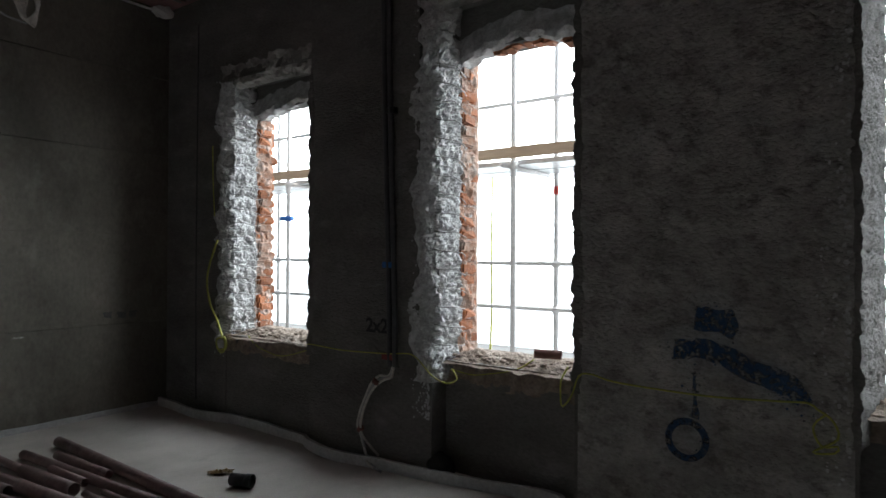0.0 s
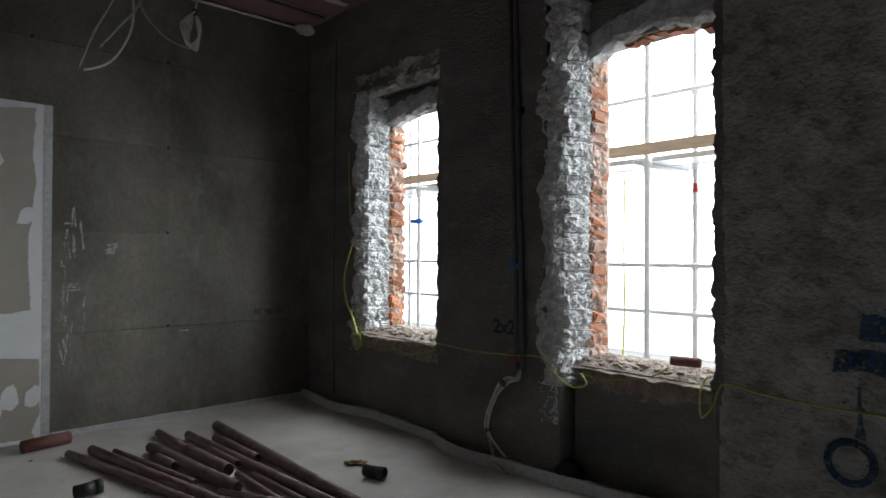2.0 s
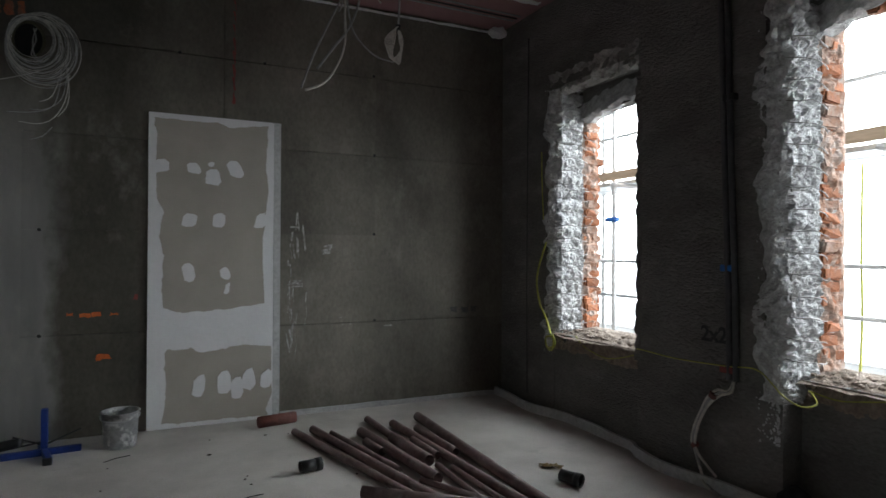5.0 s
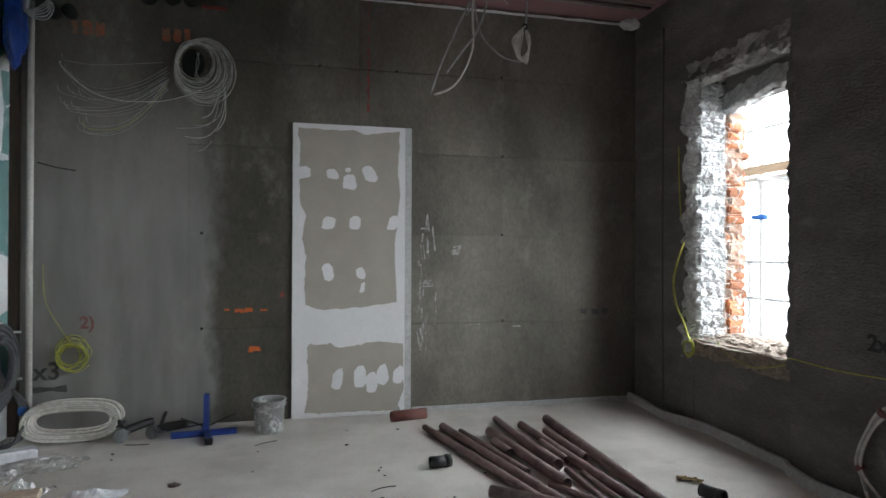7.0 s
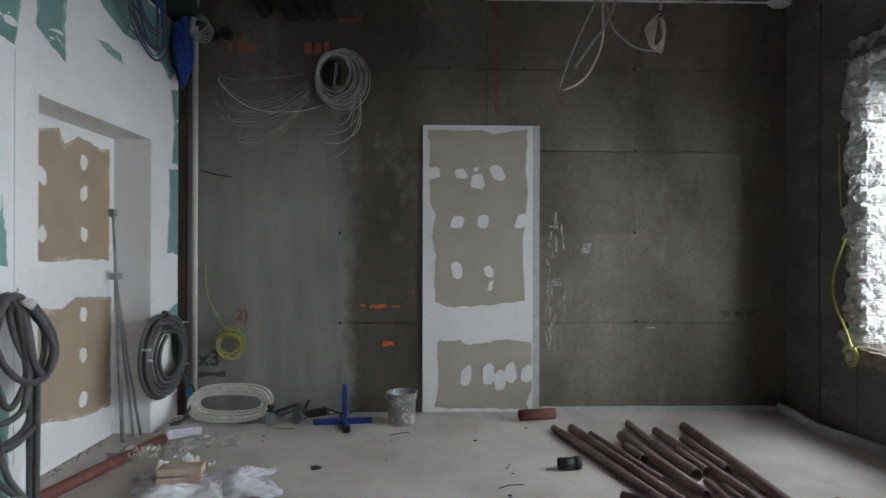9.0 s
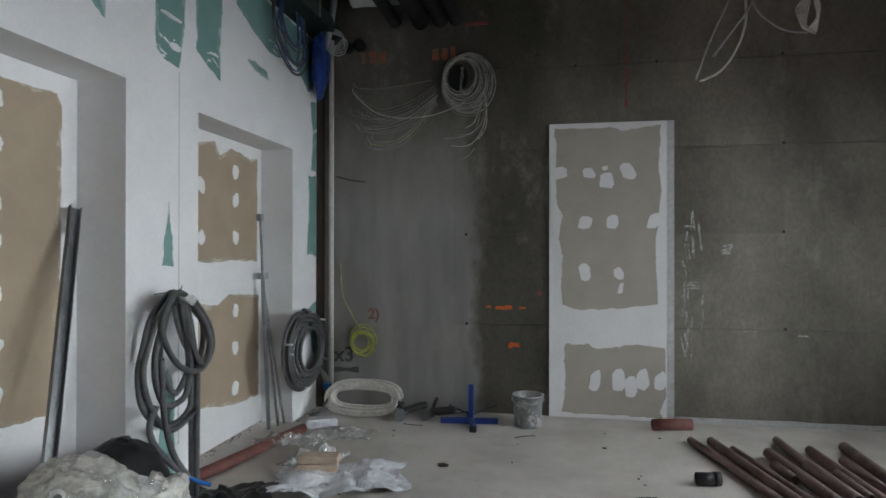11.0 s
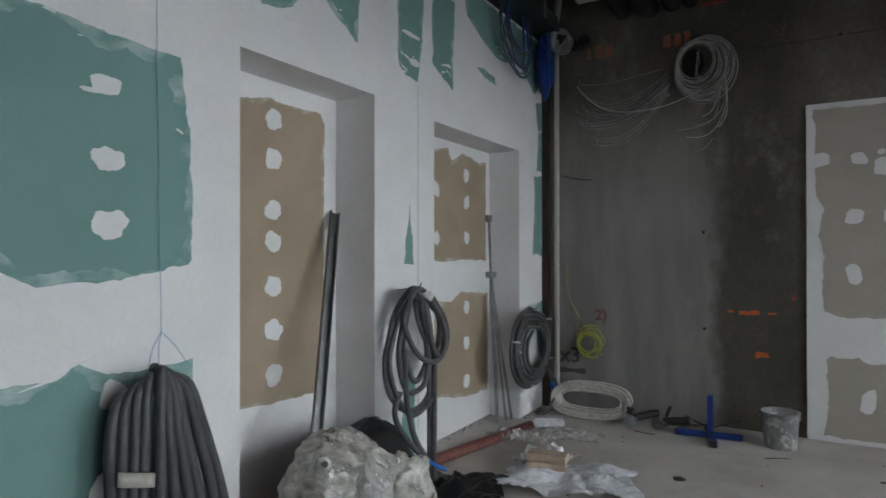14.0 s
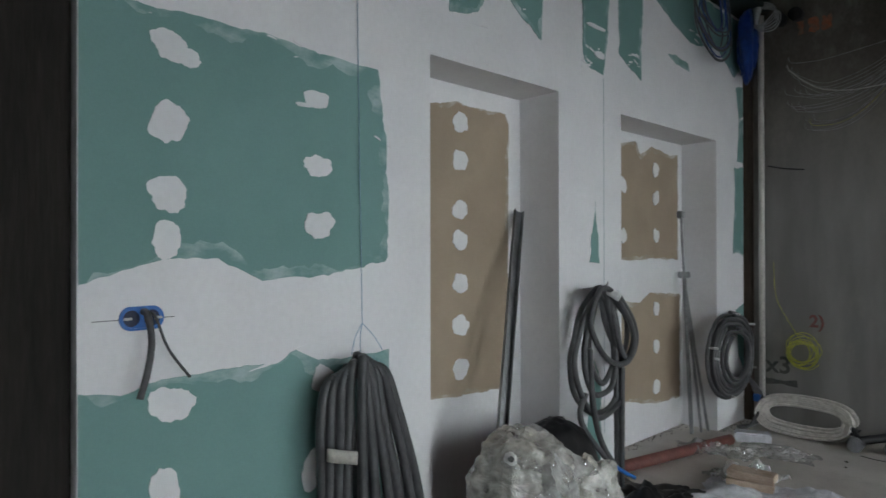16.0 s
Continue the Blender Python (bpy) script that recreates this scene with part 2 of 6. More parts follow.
def film(name, tone, gloss=0.3, thin=0.25, thick=0.6, crease=16.0):
    """Clear plastic: partly see-through, hazy and glossy, finely creased."""
    m = bpy.data.materials.new(name)
    m.use_nodes = True
    nt = m.node_tree
    nt.nodes.remove(nt.nodes["Principled BSDF"])
    co = nt.nodes.new("ShaderNodeTexCoord")
    n = nt.nodes.new("ShaderNodeTexNoise")
    n.inputs["Scale"].default_value, n.inputs["Detail"].default_value = crease, 4.0
    nt.links.new(co.outputs["Object"], n.inputs["Vector"])
    fac = nt.nodes.new("ShaderNodeMapRange")
    fac.inputs["From Min"].default_value, fac.inputs["From Max"].default_value = 0.35, 0.65
    fac.inputs["To Min"].default_value, fac.inputs["To Max"].default_value = thin, thick
    nt.links.new(n.outputs[0], fac.inputs["Value"])
    folds = nt.nodes.new("ShaderNodeTexNoise")
    folds.inputs["Scale"].default_value, folds.inputs["Detail"].default_value, folds.inputs["Distortion"].default_value = crease * 0.9, 3.0, 1.6
    lay = nt.nodes.new("ShaderNodeMapping")
    lay.inputs["Scale"].default_value = (1, 1, 1.8)
    nt.links.new(co.outputs["Object"], lay.inputs[0])
    nt.links.new(lay.outputs[0], folds.inputs["Vector"])
    mid, ridge = nt.nodes.new("ShaderNodeMath"), nt.nodes.new("ShaderNodeMath")
    mid.operation, ridge.operation = "SUBTRACT", "ABSOLUTE"
    mid.inputs[1].default_value = 0.5
    nt.links.new(folds.outputs[0], mid.inputs[0])
    nt.links.new(mid.outputs[0], ridge.inputs[0])
    bp = nt.nodes.new("ShaderNodeBump")
    bp.inputs["Strength"].default_value, bp.inputs["Distance"].default_value = 0.9, 0.035
    nt.links.new(ridge.outputs[0], bp.inputs["Height"])
    clear, haze, shine = nt.nodes.new("ShaderNodeBsdfTransparent"), nt.nodes.new("ShaderNodeBsdfDiffuse"), nt.nodes.new("ShaderNodeBsdfGlossy")
    haze.inputs["Color"].default_value = (*tone, 1)
    shine.inputs["Roughness"].default_value = 0.16
    milk, both = nt.nodes.new("ShaderNodeBsdfTranslucent"), nt.nodes.new("ShaderNodeMixShader")
    milk.inputs["Color"].default_value = (*tone, 1)
    both.inputs[0].default_value = 0.15
    nt.links.new(haze.outputs[0], both.inputs[1])
    nt.links.new(milk.outputs[0], both.inputs[2])
    for sh in (haze, shine):
        nt.links.new(bp.outputs[0], sh.inputs["Normal"])
    one, two = nt.nodes.new("ShaderNodeMixShader"), nt.nodes.new("ShaderNodeMixShader")
    nt.links.new(fac.outputs[0], one.inputs[0])
    nt.links.new(clear.outputs[0], one.inputs[1])
    nt.links.new(both.outputs[0], one.inputs[2])
    two.inputs[0].default_value = gloss
    nt.links.new(one.outputs[0], two.inputs[1])
    nt.links.new(shine.outputs[0], two.inputs[2])
    nt.links.new(two.outputs[0], nt.nodes["Material Output"].inputs[0])
    return m


FILM = film("clear_plastic_film", (0.90, 0.87, 0.79), 0.24, 0.28, 0.78, 14.0)
FILM_THIN = film("thin_plastic_sheet", (0.78, 0.77, 0.745), 0.24, 0.3, 0.65)


def glow(name, colour, strength):
    m = bpy.data.materials.new(name)
    m.use_nodes = True
    nt = m.node_tree
    nt.nodes.remove(nt.nodes["Principled BSDF"])
    e = nt.nodes.new("ShaderNodeEmission")
    e.inputs[0].default_value = (*colour, 1)
    # glow graded by height to spread light indoors: strongest above eye level, weaker overhead, weakest below
    co, sep, low, up = nt.nodes.new("ShaderNodeTexCoord"), nt.nodes.new("ShaderNodeSeparateXYZ"), nt.nodes.new("ShaderNodeMapRange"), nt.nodes.new("ShaderNodeMapRange")
    nt.links.new(co.outputs["Object"], sep.inputs[0])
    for node, z0, z1, a, b in ((low, 0.8, 2.0, 0.28, 1.0), (up, 1.4, 11.0, strength * 1.32, strength * 0.7)):
        nt.links.new(sep.outputs[2], node.inputs["Value"])
        node.inputs["From Min"].default_value, node.inputs["From Max"].default_value = z0, z1
        node.inputs["To Min"].default_value, node.inputs["To Max"].default_value = a, b
    both = nt.nodes.new("ShaderNodeMath")
    both.operation = "MULTIPLY"
    nt.links.new(low.outputs[0], both.inputs[0])
    nt.links.new(up.outputs[0], both.inputs[1])
    nt.links.new(both.outputs[0], e.inputs[1])
    nt.links.new(e.outputs[0], nt.nodes["Material Output"].inputs[0])
    return m


SKY_WHITE = glow("overcast_sky_glow", (0.888, 0.972, 1.024), SKY_GLOW)


# ---- building helpers ----
def mesh_of(name, bm, material, smooth=False):
    me = bpy.data.meshes.new(name)
    bmesh.ops.recalc_face_normals(bm, faces=bm.faces)
    bm.to_mesh(me)
    bm.free()
    me.materials.append(material)
    if smooth:
        me.polygons.foreach_set("use_smooth", [True] * len(me.polygons))
    return me


def part(name, bm, material, parent=None, label="", smooth=False):
    ob = new(name, mesh_of(name, bm, material, smooth))
    ob.parent = parent
    return tagged(ob, label)


def thing(name, label, category, at=(0, 0, 0), group="", kind=""):
    ob = new(name)
    ob.location = at
    ob.empty_display_size = 0.1
    return tagged(ob, label, category, group, kind)


def box(bm, lo, hi, bevel=0.0):
    r = bmesh.ops.create_cube(bm, size=1.0)
    size = [h - l for l, h in zip(lo, hi)]
    mid = [(h + l) / 2 for l, h in zip(lo, hi)]
    for v in r["verts"]:
        v.co = Vector((v.co.x * size[0] + mid[0], v.co.y * size[1] + mid[1], v.co.z * size[2] + mid[2]))
    if bevel:
        es = {e for v in r["verts"] for e in v.link_edges}
        bmesh.ops.bevel(bm, geom=list(es), offset=bevel, segments=2, affect="EDGES")
    return bm


def boxes(*pairs, bevel=0.0):
    bm = bmesh.new()
    for lo, hi in pairs:
        box(bm, lo, hi, bevel)
    return bm


def smooth_line(pts, step=0.02, closed=False):
    """Catmull-Rom points along a chain, about a step apart."""
    P = [Vector(p) for p in pts]
    n = len(P)
    out = []
    for i in range(n if closed else n - 1):
        if closed:
            a, b, c, d = (P[(i + k) % n] for k in (-1, 0, 1, 2))
        else:
            a, b, c, d = P[max(i - 1, 0)], P[i], P[i + 1], P[min(i + 2, n - 1)]
        m = max(2, int((c - b).length / step))
        for k in range(m):
            t = k / m
            out.append(0.5 * ((2 * b) + (c - a) * t + (2 * a - 5 * b + 4 * c - d) * t * t + (3 * b - a - 3 * c + d) * t ** 3))
    if not closed:
        out.append(P[-1])
    return out


def sweep(bm, pts, r, sides=8, closed=False, ribs=0.0):
    """A round tube along pts. ribs: how deep every second ring is pinched."""
    n = len(pts)
    up = Vector((0.13, 0.31, 0.94))
    rings = []
    for i, p in enumerate(pts):
        a, c = pts[(i - 1) % n if closed else max(i - 1, 0)], pts[(i + 1) % n if closed else min(i + 1, n - 1)]
        d = (c - a)
        d = d.normalized() if d.length > 1e-6 else Vector((0, 0, 1))
        up = (up - d * up.dot(d))
        up = up.normalized() if up.length > 1e-4 else d.orthogonal().normalized()
        s = d.cross(up)
        rad = r - (ribs if i % 2 else 0)
        rings.append([bm.verts.new(p + (up * math.cos(q) + s * math.sin(q)) * rad) for q in (2 * math.pi * k / sides for k in range(sides))])
    for i in range(n if closed else n - 1):
        A, B = rings[i], rings[(i + 1) % n]
        for k in range(sides):
            bm.faces.new((A[k], A[(k + 1) % sides], B[(k + 1) % sides], B[k]))
    if not closed:
        bm.faces.new(rings[0])
        bm.faces.new(rings[-1][::-1])
    return bm


def tube(pts, r, step=0.02, sides=8, closed=False, ribs=0.0, soft=True):
    bm = bmesh.new()
    line = smooth_line(pts, step, closed) if soft else [Vector(p) for p in pts]
    return sweep(bm, line, r, sides, closed, ribs)


def hollow(a, b, r, wall=0.005, sides=20):
    """An open-ended pipe from a to b."""
    bm = bmesh.new()
    a, b = Vector(a), Vector(b)
    d = (b - a).normalized()
    u = d.orthogonal().normalized()
    s = d.cross(u)
    rings = []
    for p, rad in ((a, r - wall), (a, r), (b, r), (b, r - wall)):
        rings.append([bm.verts.new(p + (u * math.cos(q) + s * math.sin(q)) * rad) for q in (2 * math.pi * k / sides for k in range(sides))])
    for i in range(4):
        A, B = rings[i], rings[(i + 1) % 4]
        for k in range(sides):
            bm.faces.new((A[k], A[(k + 1) % sides], B[(k + 1) % sides], B[k]))
    return bm


def ragged(pts, amp=0.008, step=0.02, seed=0, hold=()):
    """A closed outline with uneven edges; sides whose index is in hold stay straight."""
    out = []
    n = len(pts)
    for i in range(n):
        a, b = Vector((*pts[i], 0)), Vector((*pts[(i + 1) % n], 0))
        d = b - a
        m = max(1, int(d.length / step))
        nrm = Vector((-d.y, d.x, 0)).normalized() if d.length else Vector()
        for k in range(m):
            p = a + d * (k / m)
            if i not in hold:
                p += nrm * amp * (noise.noise(Vector((p.x * 9 + seed, p.y * 9, seed * 3.1))) * 1.6 + noise.noise(Vector((p.x * 45, p.y * 45 + seed, 7.0))) * 0.9 + max(0.0, noise.noise(Vector((p.x * 22, p.y * 22, seed + 40.0))) - 0.25) * 3.0)
            out.append((p.x, p.y))
    return out


def slab(outline, place, thick=0.002):
    """A thin sheet: place(u, v, w) maps the outline and its height above the wall to the world."""
    bm = bmesh.new()
    top = [bm.verts.new(place(u, v, thick)) for u, v in outline]
    low = [bm.verts.new(place(u, v, -0.001)) for u, v in outline]
    n = len(top)
    for tri in geometry.tessellate_polygon([[Vector((u, v, 0)) for u, v in outline]]):
        bm.faces.new([top[k] for k in tri])
    for i in range(n):
        bm.faces.new((top[i], low[i], low[(i + 1) % n], top[(i + 1) % n]))
    return bm


def blob(cu, cv, ru, rv, seed):
    """A hand-smeared dab of filler: rounded, with a dragged edge."""
    out = []
    n = 46
    for k in range(n):
        a = 2 * math.pi * k / n
        c, s = math.cos(a), math.sin(a)
        w = 1 + 0.30 * noise.noise(Vector((c * 1.1 + seed, s * 1.1, seed * 0.7))) + 0.16 * noise.noise(Vector((c * 3 + seed, s * 3, 4.0))) + 0.05 * noise.noise(Vector((c * 9, s * 9, seed)))
        sq = (abs(c) ** 2.3 + abs(s) ** 2.3) ** (-1 / 2.3)
        out.append((cu + ru * c * w * sq, cv + rv * s * w * sq))
    return out


# ---- the room ----
BACK, LEFT, RIGHT, PIER, NICHE, CEIL = 5.35, -2.10, 3.18, 3.12, 3.28, 3.62
OUT = 3.64

floor = part("floor", boxes(((-4.5, -4.2, -0.15), (OUT, BACK + 0.3, 0.0))), SCREED)
tagged(floor, "grey-beige dusty cement screed floor", "floor", kind="structure")
wall_back = part("wall_back", boxes(((-4.5, BACK + 0.016, 0.0), (OUT, BACK + 0.3, 4.4))), CONCRETE)
tagged(wall_back, "dark olive-grey cast concrete wall with formwork joints", "wall", kind="structure")
ceiling = part("ceiling", boxes(((0.5, -4.2, CEIL), (OUT, BACK, CEIL + 0.05))), BOARD_PINK)
tagged(ceiling, "pink fire-rated plasterboard ceiling", "ceiling", kind="structure")
# slab and upstands close the void; near-black colour stands in for its shade
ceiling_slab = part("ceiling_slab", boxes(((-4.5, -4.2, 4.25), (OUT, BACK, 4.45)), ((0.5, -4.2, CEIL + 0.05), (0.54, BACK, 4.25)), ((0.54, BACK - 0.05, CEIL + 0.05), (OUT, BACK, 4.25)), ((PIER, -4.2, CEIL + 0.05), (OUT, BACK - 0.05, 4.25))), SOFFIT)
tagged(ceiling_slab, "slab above the open ceiling, coloured near-black as an unlit void", "ceiling", kind="structure")

# window wall: piers, parapets and lintels round three openings (y0, y1, room-side plane, parapet plane, sill, inner head, outer head)
WINDOWS = [(3.37, 4.45, RIGHT, RIGHT + 0.007, 0.70, 2.85, 2.60), (1.305, 2.26, PIER, NICHE, 0.70, 3.02, 2.70), (-1.05, 0.035, PIER, NICHE, 0.70, 3.02, 2.70)]
BREAK_IN, BREAK_UP = 0.07, 0.11
segments = [((RIGHT + BREAK_IN, 4.45, 0), (OUT, BACK, CEIL)), ((RIGHT, 4.45 + BREAK_UP, 0.58), (RIGHT + BREAK_IN, BACK, 2.84)), ((RIGHT, 4.45, 0), (RIGHT + BREAK_IN, BACK, 0.58)), ((RIGHT, 4.45, 2.84), (RIGHT + BREAK_IN, BACK, CEIL))]
segments += [((PIER + BREAK_IN, 2.26, 0), (OUT, 3.37, CEIL)), ((PIER, 2.26 + BREAK_UP, 0.58), (PIER + BREAK_IN, 3.37, 3.0)), ((PIER, 2.26, 0), (PIER + BREAK_IN, 3.37, 0.58)), ((PIER, 2.26, 3.0), (PIER + BREAK_IN, 3.37, CEIL))]
segments += [ ((PIER, 0.035, 0), (OUT, 1.305, CEIL)), ((PIER, -4.2, 0), (OUT, -1.05, CEIL))]
for y0, y1, face, para, sill, head, outer in WINDOWS:
    segments += [((para, y0, 0), (OUT, y1, sill)), ((face, y0, head), (OUT, y1, CEIL)), ((face + 0.30, y0, outer + 0.06), (OUT, y1, head))]
wall_right = part("wall_right", boxes(*segments), PLASTER)
tagged(wall_right, "dark rough cement-plastered window wall with piers", "wall", kind="structure")
wall_rear = part("wall_rear", boxes(((-4.5, -4.5, 0.0), (OUT, -4.2, 4.4)), ((-4.8, -4.5, 0.0), (-4.5, BACK, 4.4))), PLASTER)
tagged(wall_rear, "dark plastered wall closing the unlit end", "wall", kind="structure")

# plasterboard partition with two blind recesses (y0, y1, head)
RECESS_BACK = -2.38
RECESSES = [(1.81, 2.76, 2.275), (3.40, 4.77, 2.245)]
WALL_START, WALL_TOP = 0.417, 3.30
pieces = [((RECESS_BACK, WALL_START, 0), (LEFT, 1.81, WALL_TOP)), ((RECESS_BACK, 2.76, 0), (LEFT, 3.40, WALL_TOP)), ((RECESS_BACK, 4.77, 0), (LEFT, 5.28, WALL_TOP))]
pieces += [((RECESS_BACK, a, h), (LEFT, b, WALL_TOP)) for a, b, h in RECESSES]
pieces += [((RECESS_BACK - 0.1, WALL_START, 0), (RECESS_BACK, 5.28, WALL_TOP))]
wall_left = part("wall_left", boxes(*pieces), FILLER)
tagged(wall_left, "white-filled plasterboard partition with two blind door recesses", "wall", kind="structure")

# outside: paved ground and the white sky
ground = part("ground", boxes(((OUT, -14, -0.5), (12, 20, -0.3))), PAVING)
tagged(ground, "pale paved ground outside the windows", "ground", kind="structure")
bm = bmesh.new()
arc = [(10.0, -0.3)] + [(3.7 + 6.3 * math.cos(radians(a)), 6.0 + 7.0 * math.sin(radians(a))) for a in range(0, 91, 10)]
for (xa, za), (xb, zb) in zip(arc, arc[1:]):
    bm.faces.new([bm.verts.new(p) for p in ((xa, -14, za), (xa, 20, za), (xb, 20, zb), (xb, -14, zb))])
backdrop = part("backdrop", bm, SKY_WHITE)
tagged(backdrop, "blank white overcast sky outside the windows", "sky", kind="structure")


def on_left(u, v, w):
    return Vector((LEFT + w, u, v))


def on_recess(u, v, w):
    return Vector((RECESS_BACK + w, u, v))


def on_back(u, v, w):
    return Vector((u, BACK - 0.006 - w, v))


def on_infill(u, v, w):
    return Vector((u, BACK - 0.03 - w, v))


def on_pier(u, v, w):
    return Vector((PIER - 0.019 - w, u, v))


# ---- window reveals: hacked-back concrete, stirrup wires, brick outer leaf, rubble sills ----
def rough(p, s=14.0, seed=0.0):
    return noise.noise(Vector((p[0] * s + seed, p[1] * s, p[2] * s))) + 0.5 * noise.noise(Vector((p[0] * s * 2.7, p[1] * s * 2.7 + seed, p[2] * s * 2.7)))


def hacked(bm, base, across, along, nu, nv, depth, out, seed, edge=0.0):
    """A rough sheet: base + u*across + v*along pushed by noise along out; its first column wanders."""
    out, base = Vector(out), Vector(base)
    across, along = Vector(across), Vector(along)
    grid = []
    for j in range(nv + 1):
        row = []
        for i in range(nu + 1):
            u, v = i / nu, j / nv
            p = base + across * u + along * v
            if edge and i == 0:
                p -= across.normalized() * edge * (0.5 + rough(p, 9, seed))
            amp = depth * min(1.0, 0.25 + 2.5 * min(u, 1 - u))
            p = p + out * (amp * (rough(p, 11, seed) + 0.3))
            row.append(bm.verts.new(p))
        grid.append(row)
    for j in range(nv):
        for i in range(nu):
            bm.faces.new((grid[j][i], grid[j][i + 1], grid[j + 1][i + 1], grid[j + 1][i]))
    return grid


def rubble(a, z, seed):
    """Height of broken concrete, 0 to about 1: courses of lumps between the wires, chipped facets, fine grit."""
    course = (z - 0.82) / 0.118 + 0.28 * noise.noise(Vector((a * 9, z * 2.5, seed + 2)))
    row = math.floor(course)
    v = course - row
    shift = noise.noise(Vector((row * 3.7 + seed, 1.3, seed)))
    lumpy = 0.5 + 0.9 * noise.noise(Vector((a / 0.07 + 5 * shift, row * 1.7, seed)))
    bulge = (1 - abs(2 * v - 1) ** 3) * (0.45 + 0.55 * lumpy)
    d, _ = noise.voronoi(Vector((a * 13 + seed, z * 13, seed)))
    e, _ = noise.voronoi(Vector((a * 36 + seed, z * 36, seed + 5)))
    facet, grit = min(1.0, 1.7 * (d[1] - d[0])), min(1.0, 1.6 * (e[1] - e[0]))
    broad = noise.noise(Vector((a * 6, z * 5, seed + 9)))
    return 0.36 * bulge + 0.34 * facet + 0.17 * grit + 0.32 * broad + 0.10 * noise.noise(Vector((a * 90, z * 90, seed)))


def corner_strip(x0, x1, yc, yo, side, z0, z1, seed, face=0.06, amp=0.03, broken=0.0):
    """Broken skin that turns from the room face round the corner into the reveal. side +1: the wall lies at greater y."""
    bm = bmesh.new()
    nv = int((z1 - z0) / 0.010)
    grid = []
    nf, nd = max(3, int(face / 0.010)), 28
    cols = [(-1 + k / nf, 0) for k in range(nf)] + [(0, k / nd) for k in range(nd + 1)]
    for j in range(nv + 1):
        z = z0 + (z1 - z0) * j / nv
        row = []
        wide = face * (0.8 + 0.7 * noise.noise(Vector((seed, z * 3.5, 2.0))) + 0.45 * noise.noise(Vector((seed, z * 15, 5.0))))
        for f, d in cols:
            if f:
                h = rubble(f * face, z, seed) * min(1.0, 3.5 * (1 + f))
                p = Vector((x0 - 0.003 - amp * (1.2 if broken else 0.8) * max(0.0, h) + broken * (1 + f) ** 1.3, yc + side * (wide * -f - (amp * 0.5 * h if broken else 0)), z))
            else:
                p = Vector((x0 + broken + (x1 - x0 - broken) * d, yc + (yo - yc) * d, z))
                h = rubble(p.x - x0, z, seed) * (0.45 if d > 0.93 else 1.0)
                p.y -= side * amp * (1.5 * h - 0.15)
                p.x -= 0.02 * (1 - d) ** 3 * (0.4 + h)
            row.append(bm.verts.new(p))
        grid.append(row)
    for j in range(nv):
        for i in range(len(cols) - 1):
            bm.faces.new((grid[j][i], grid[j][i + 1], grid[j + 1][i + 1], grid[j + 1][i]))
    return bm


def lumpy_brick(seed, size, m):
    bm = boxes(((-size[0], -size[1], -size[2]), size), bevel=0.012)
    for v in bm.verts:
        v.co += Vector((noise.noise(v.co * 30 + Vector((seed, 0, 0))), noise.noise(v.co * 30 + Vector((0, seed, 0))), noise.noise(v.co * 30 + Vector((0, 0, seed))))) * 0.014
    return mesh_of("brick", bm, m)


BRICKS = [lumpy_brick(3.1 * k, (0.078, 0.06, 0.0365), (BRICK, BRICK, MORTARED, BRICK, MORTARED)[k]) for k in range(5)]
HALF_BRICKS = [lumpy_brick(50 + 3.1 * k, (0.055, 0.05, 0.035), (BRICK, BRICK, MORTARED)[k]) for k in range(3)]

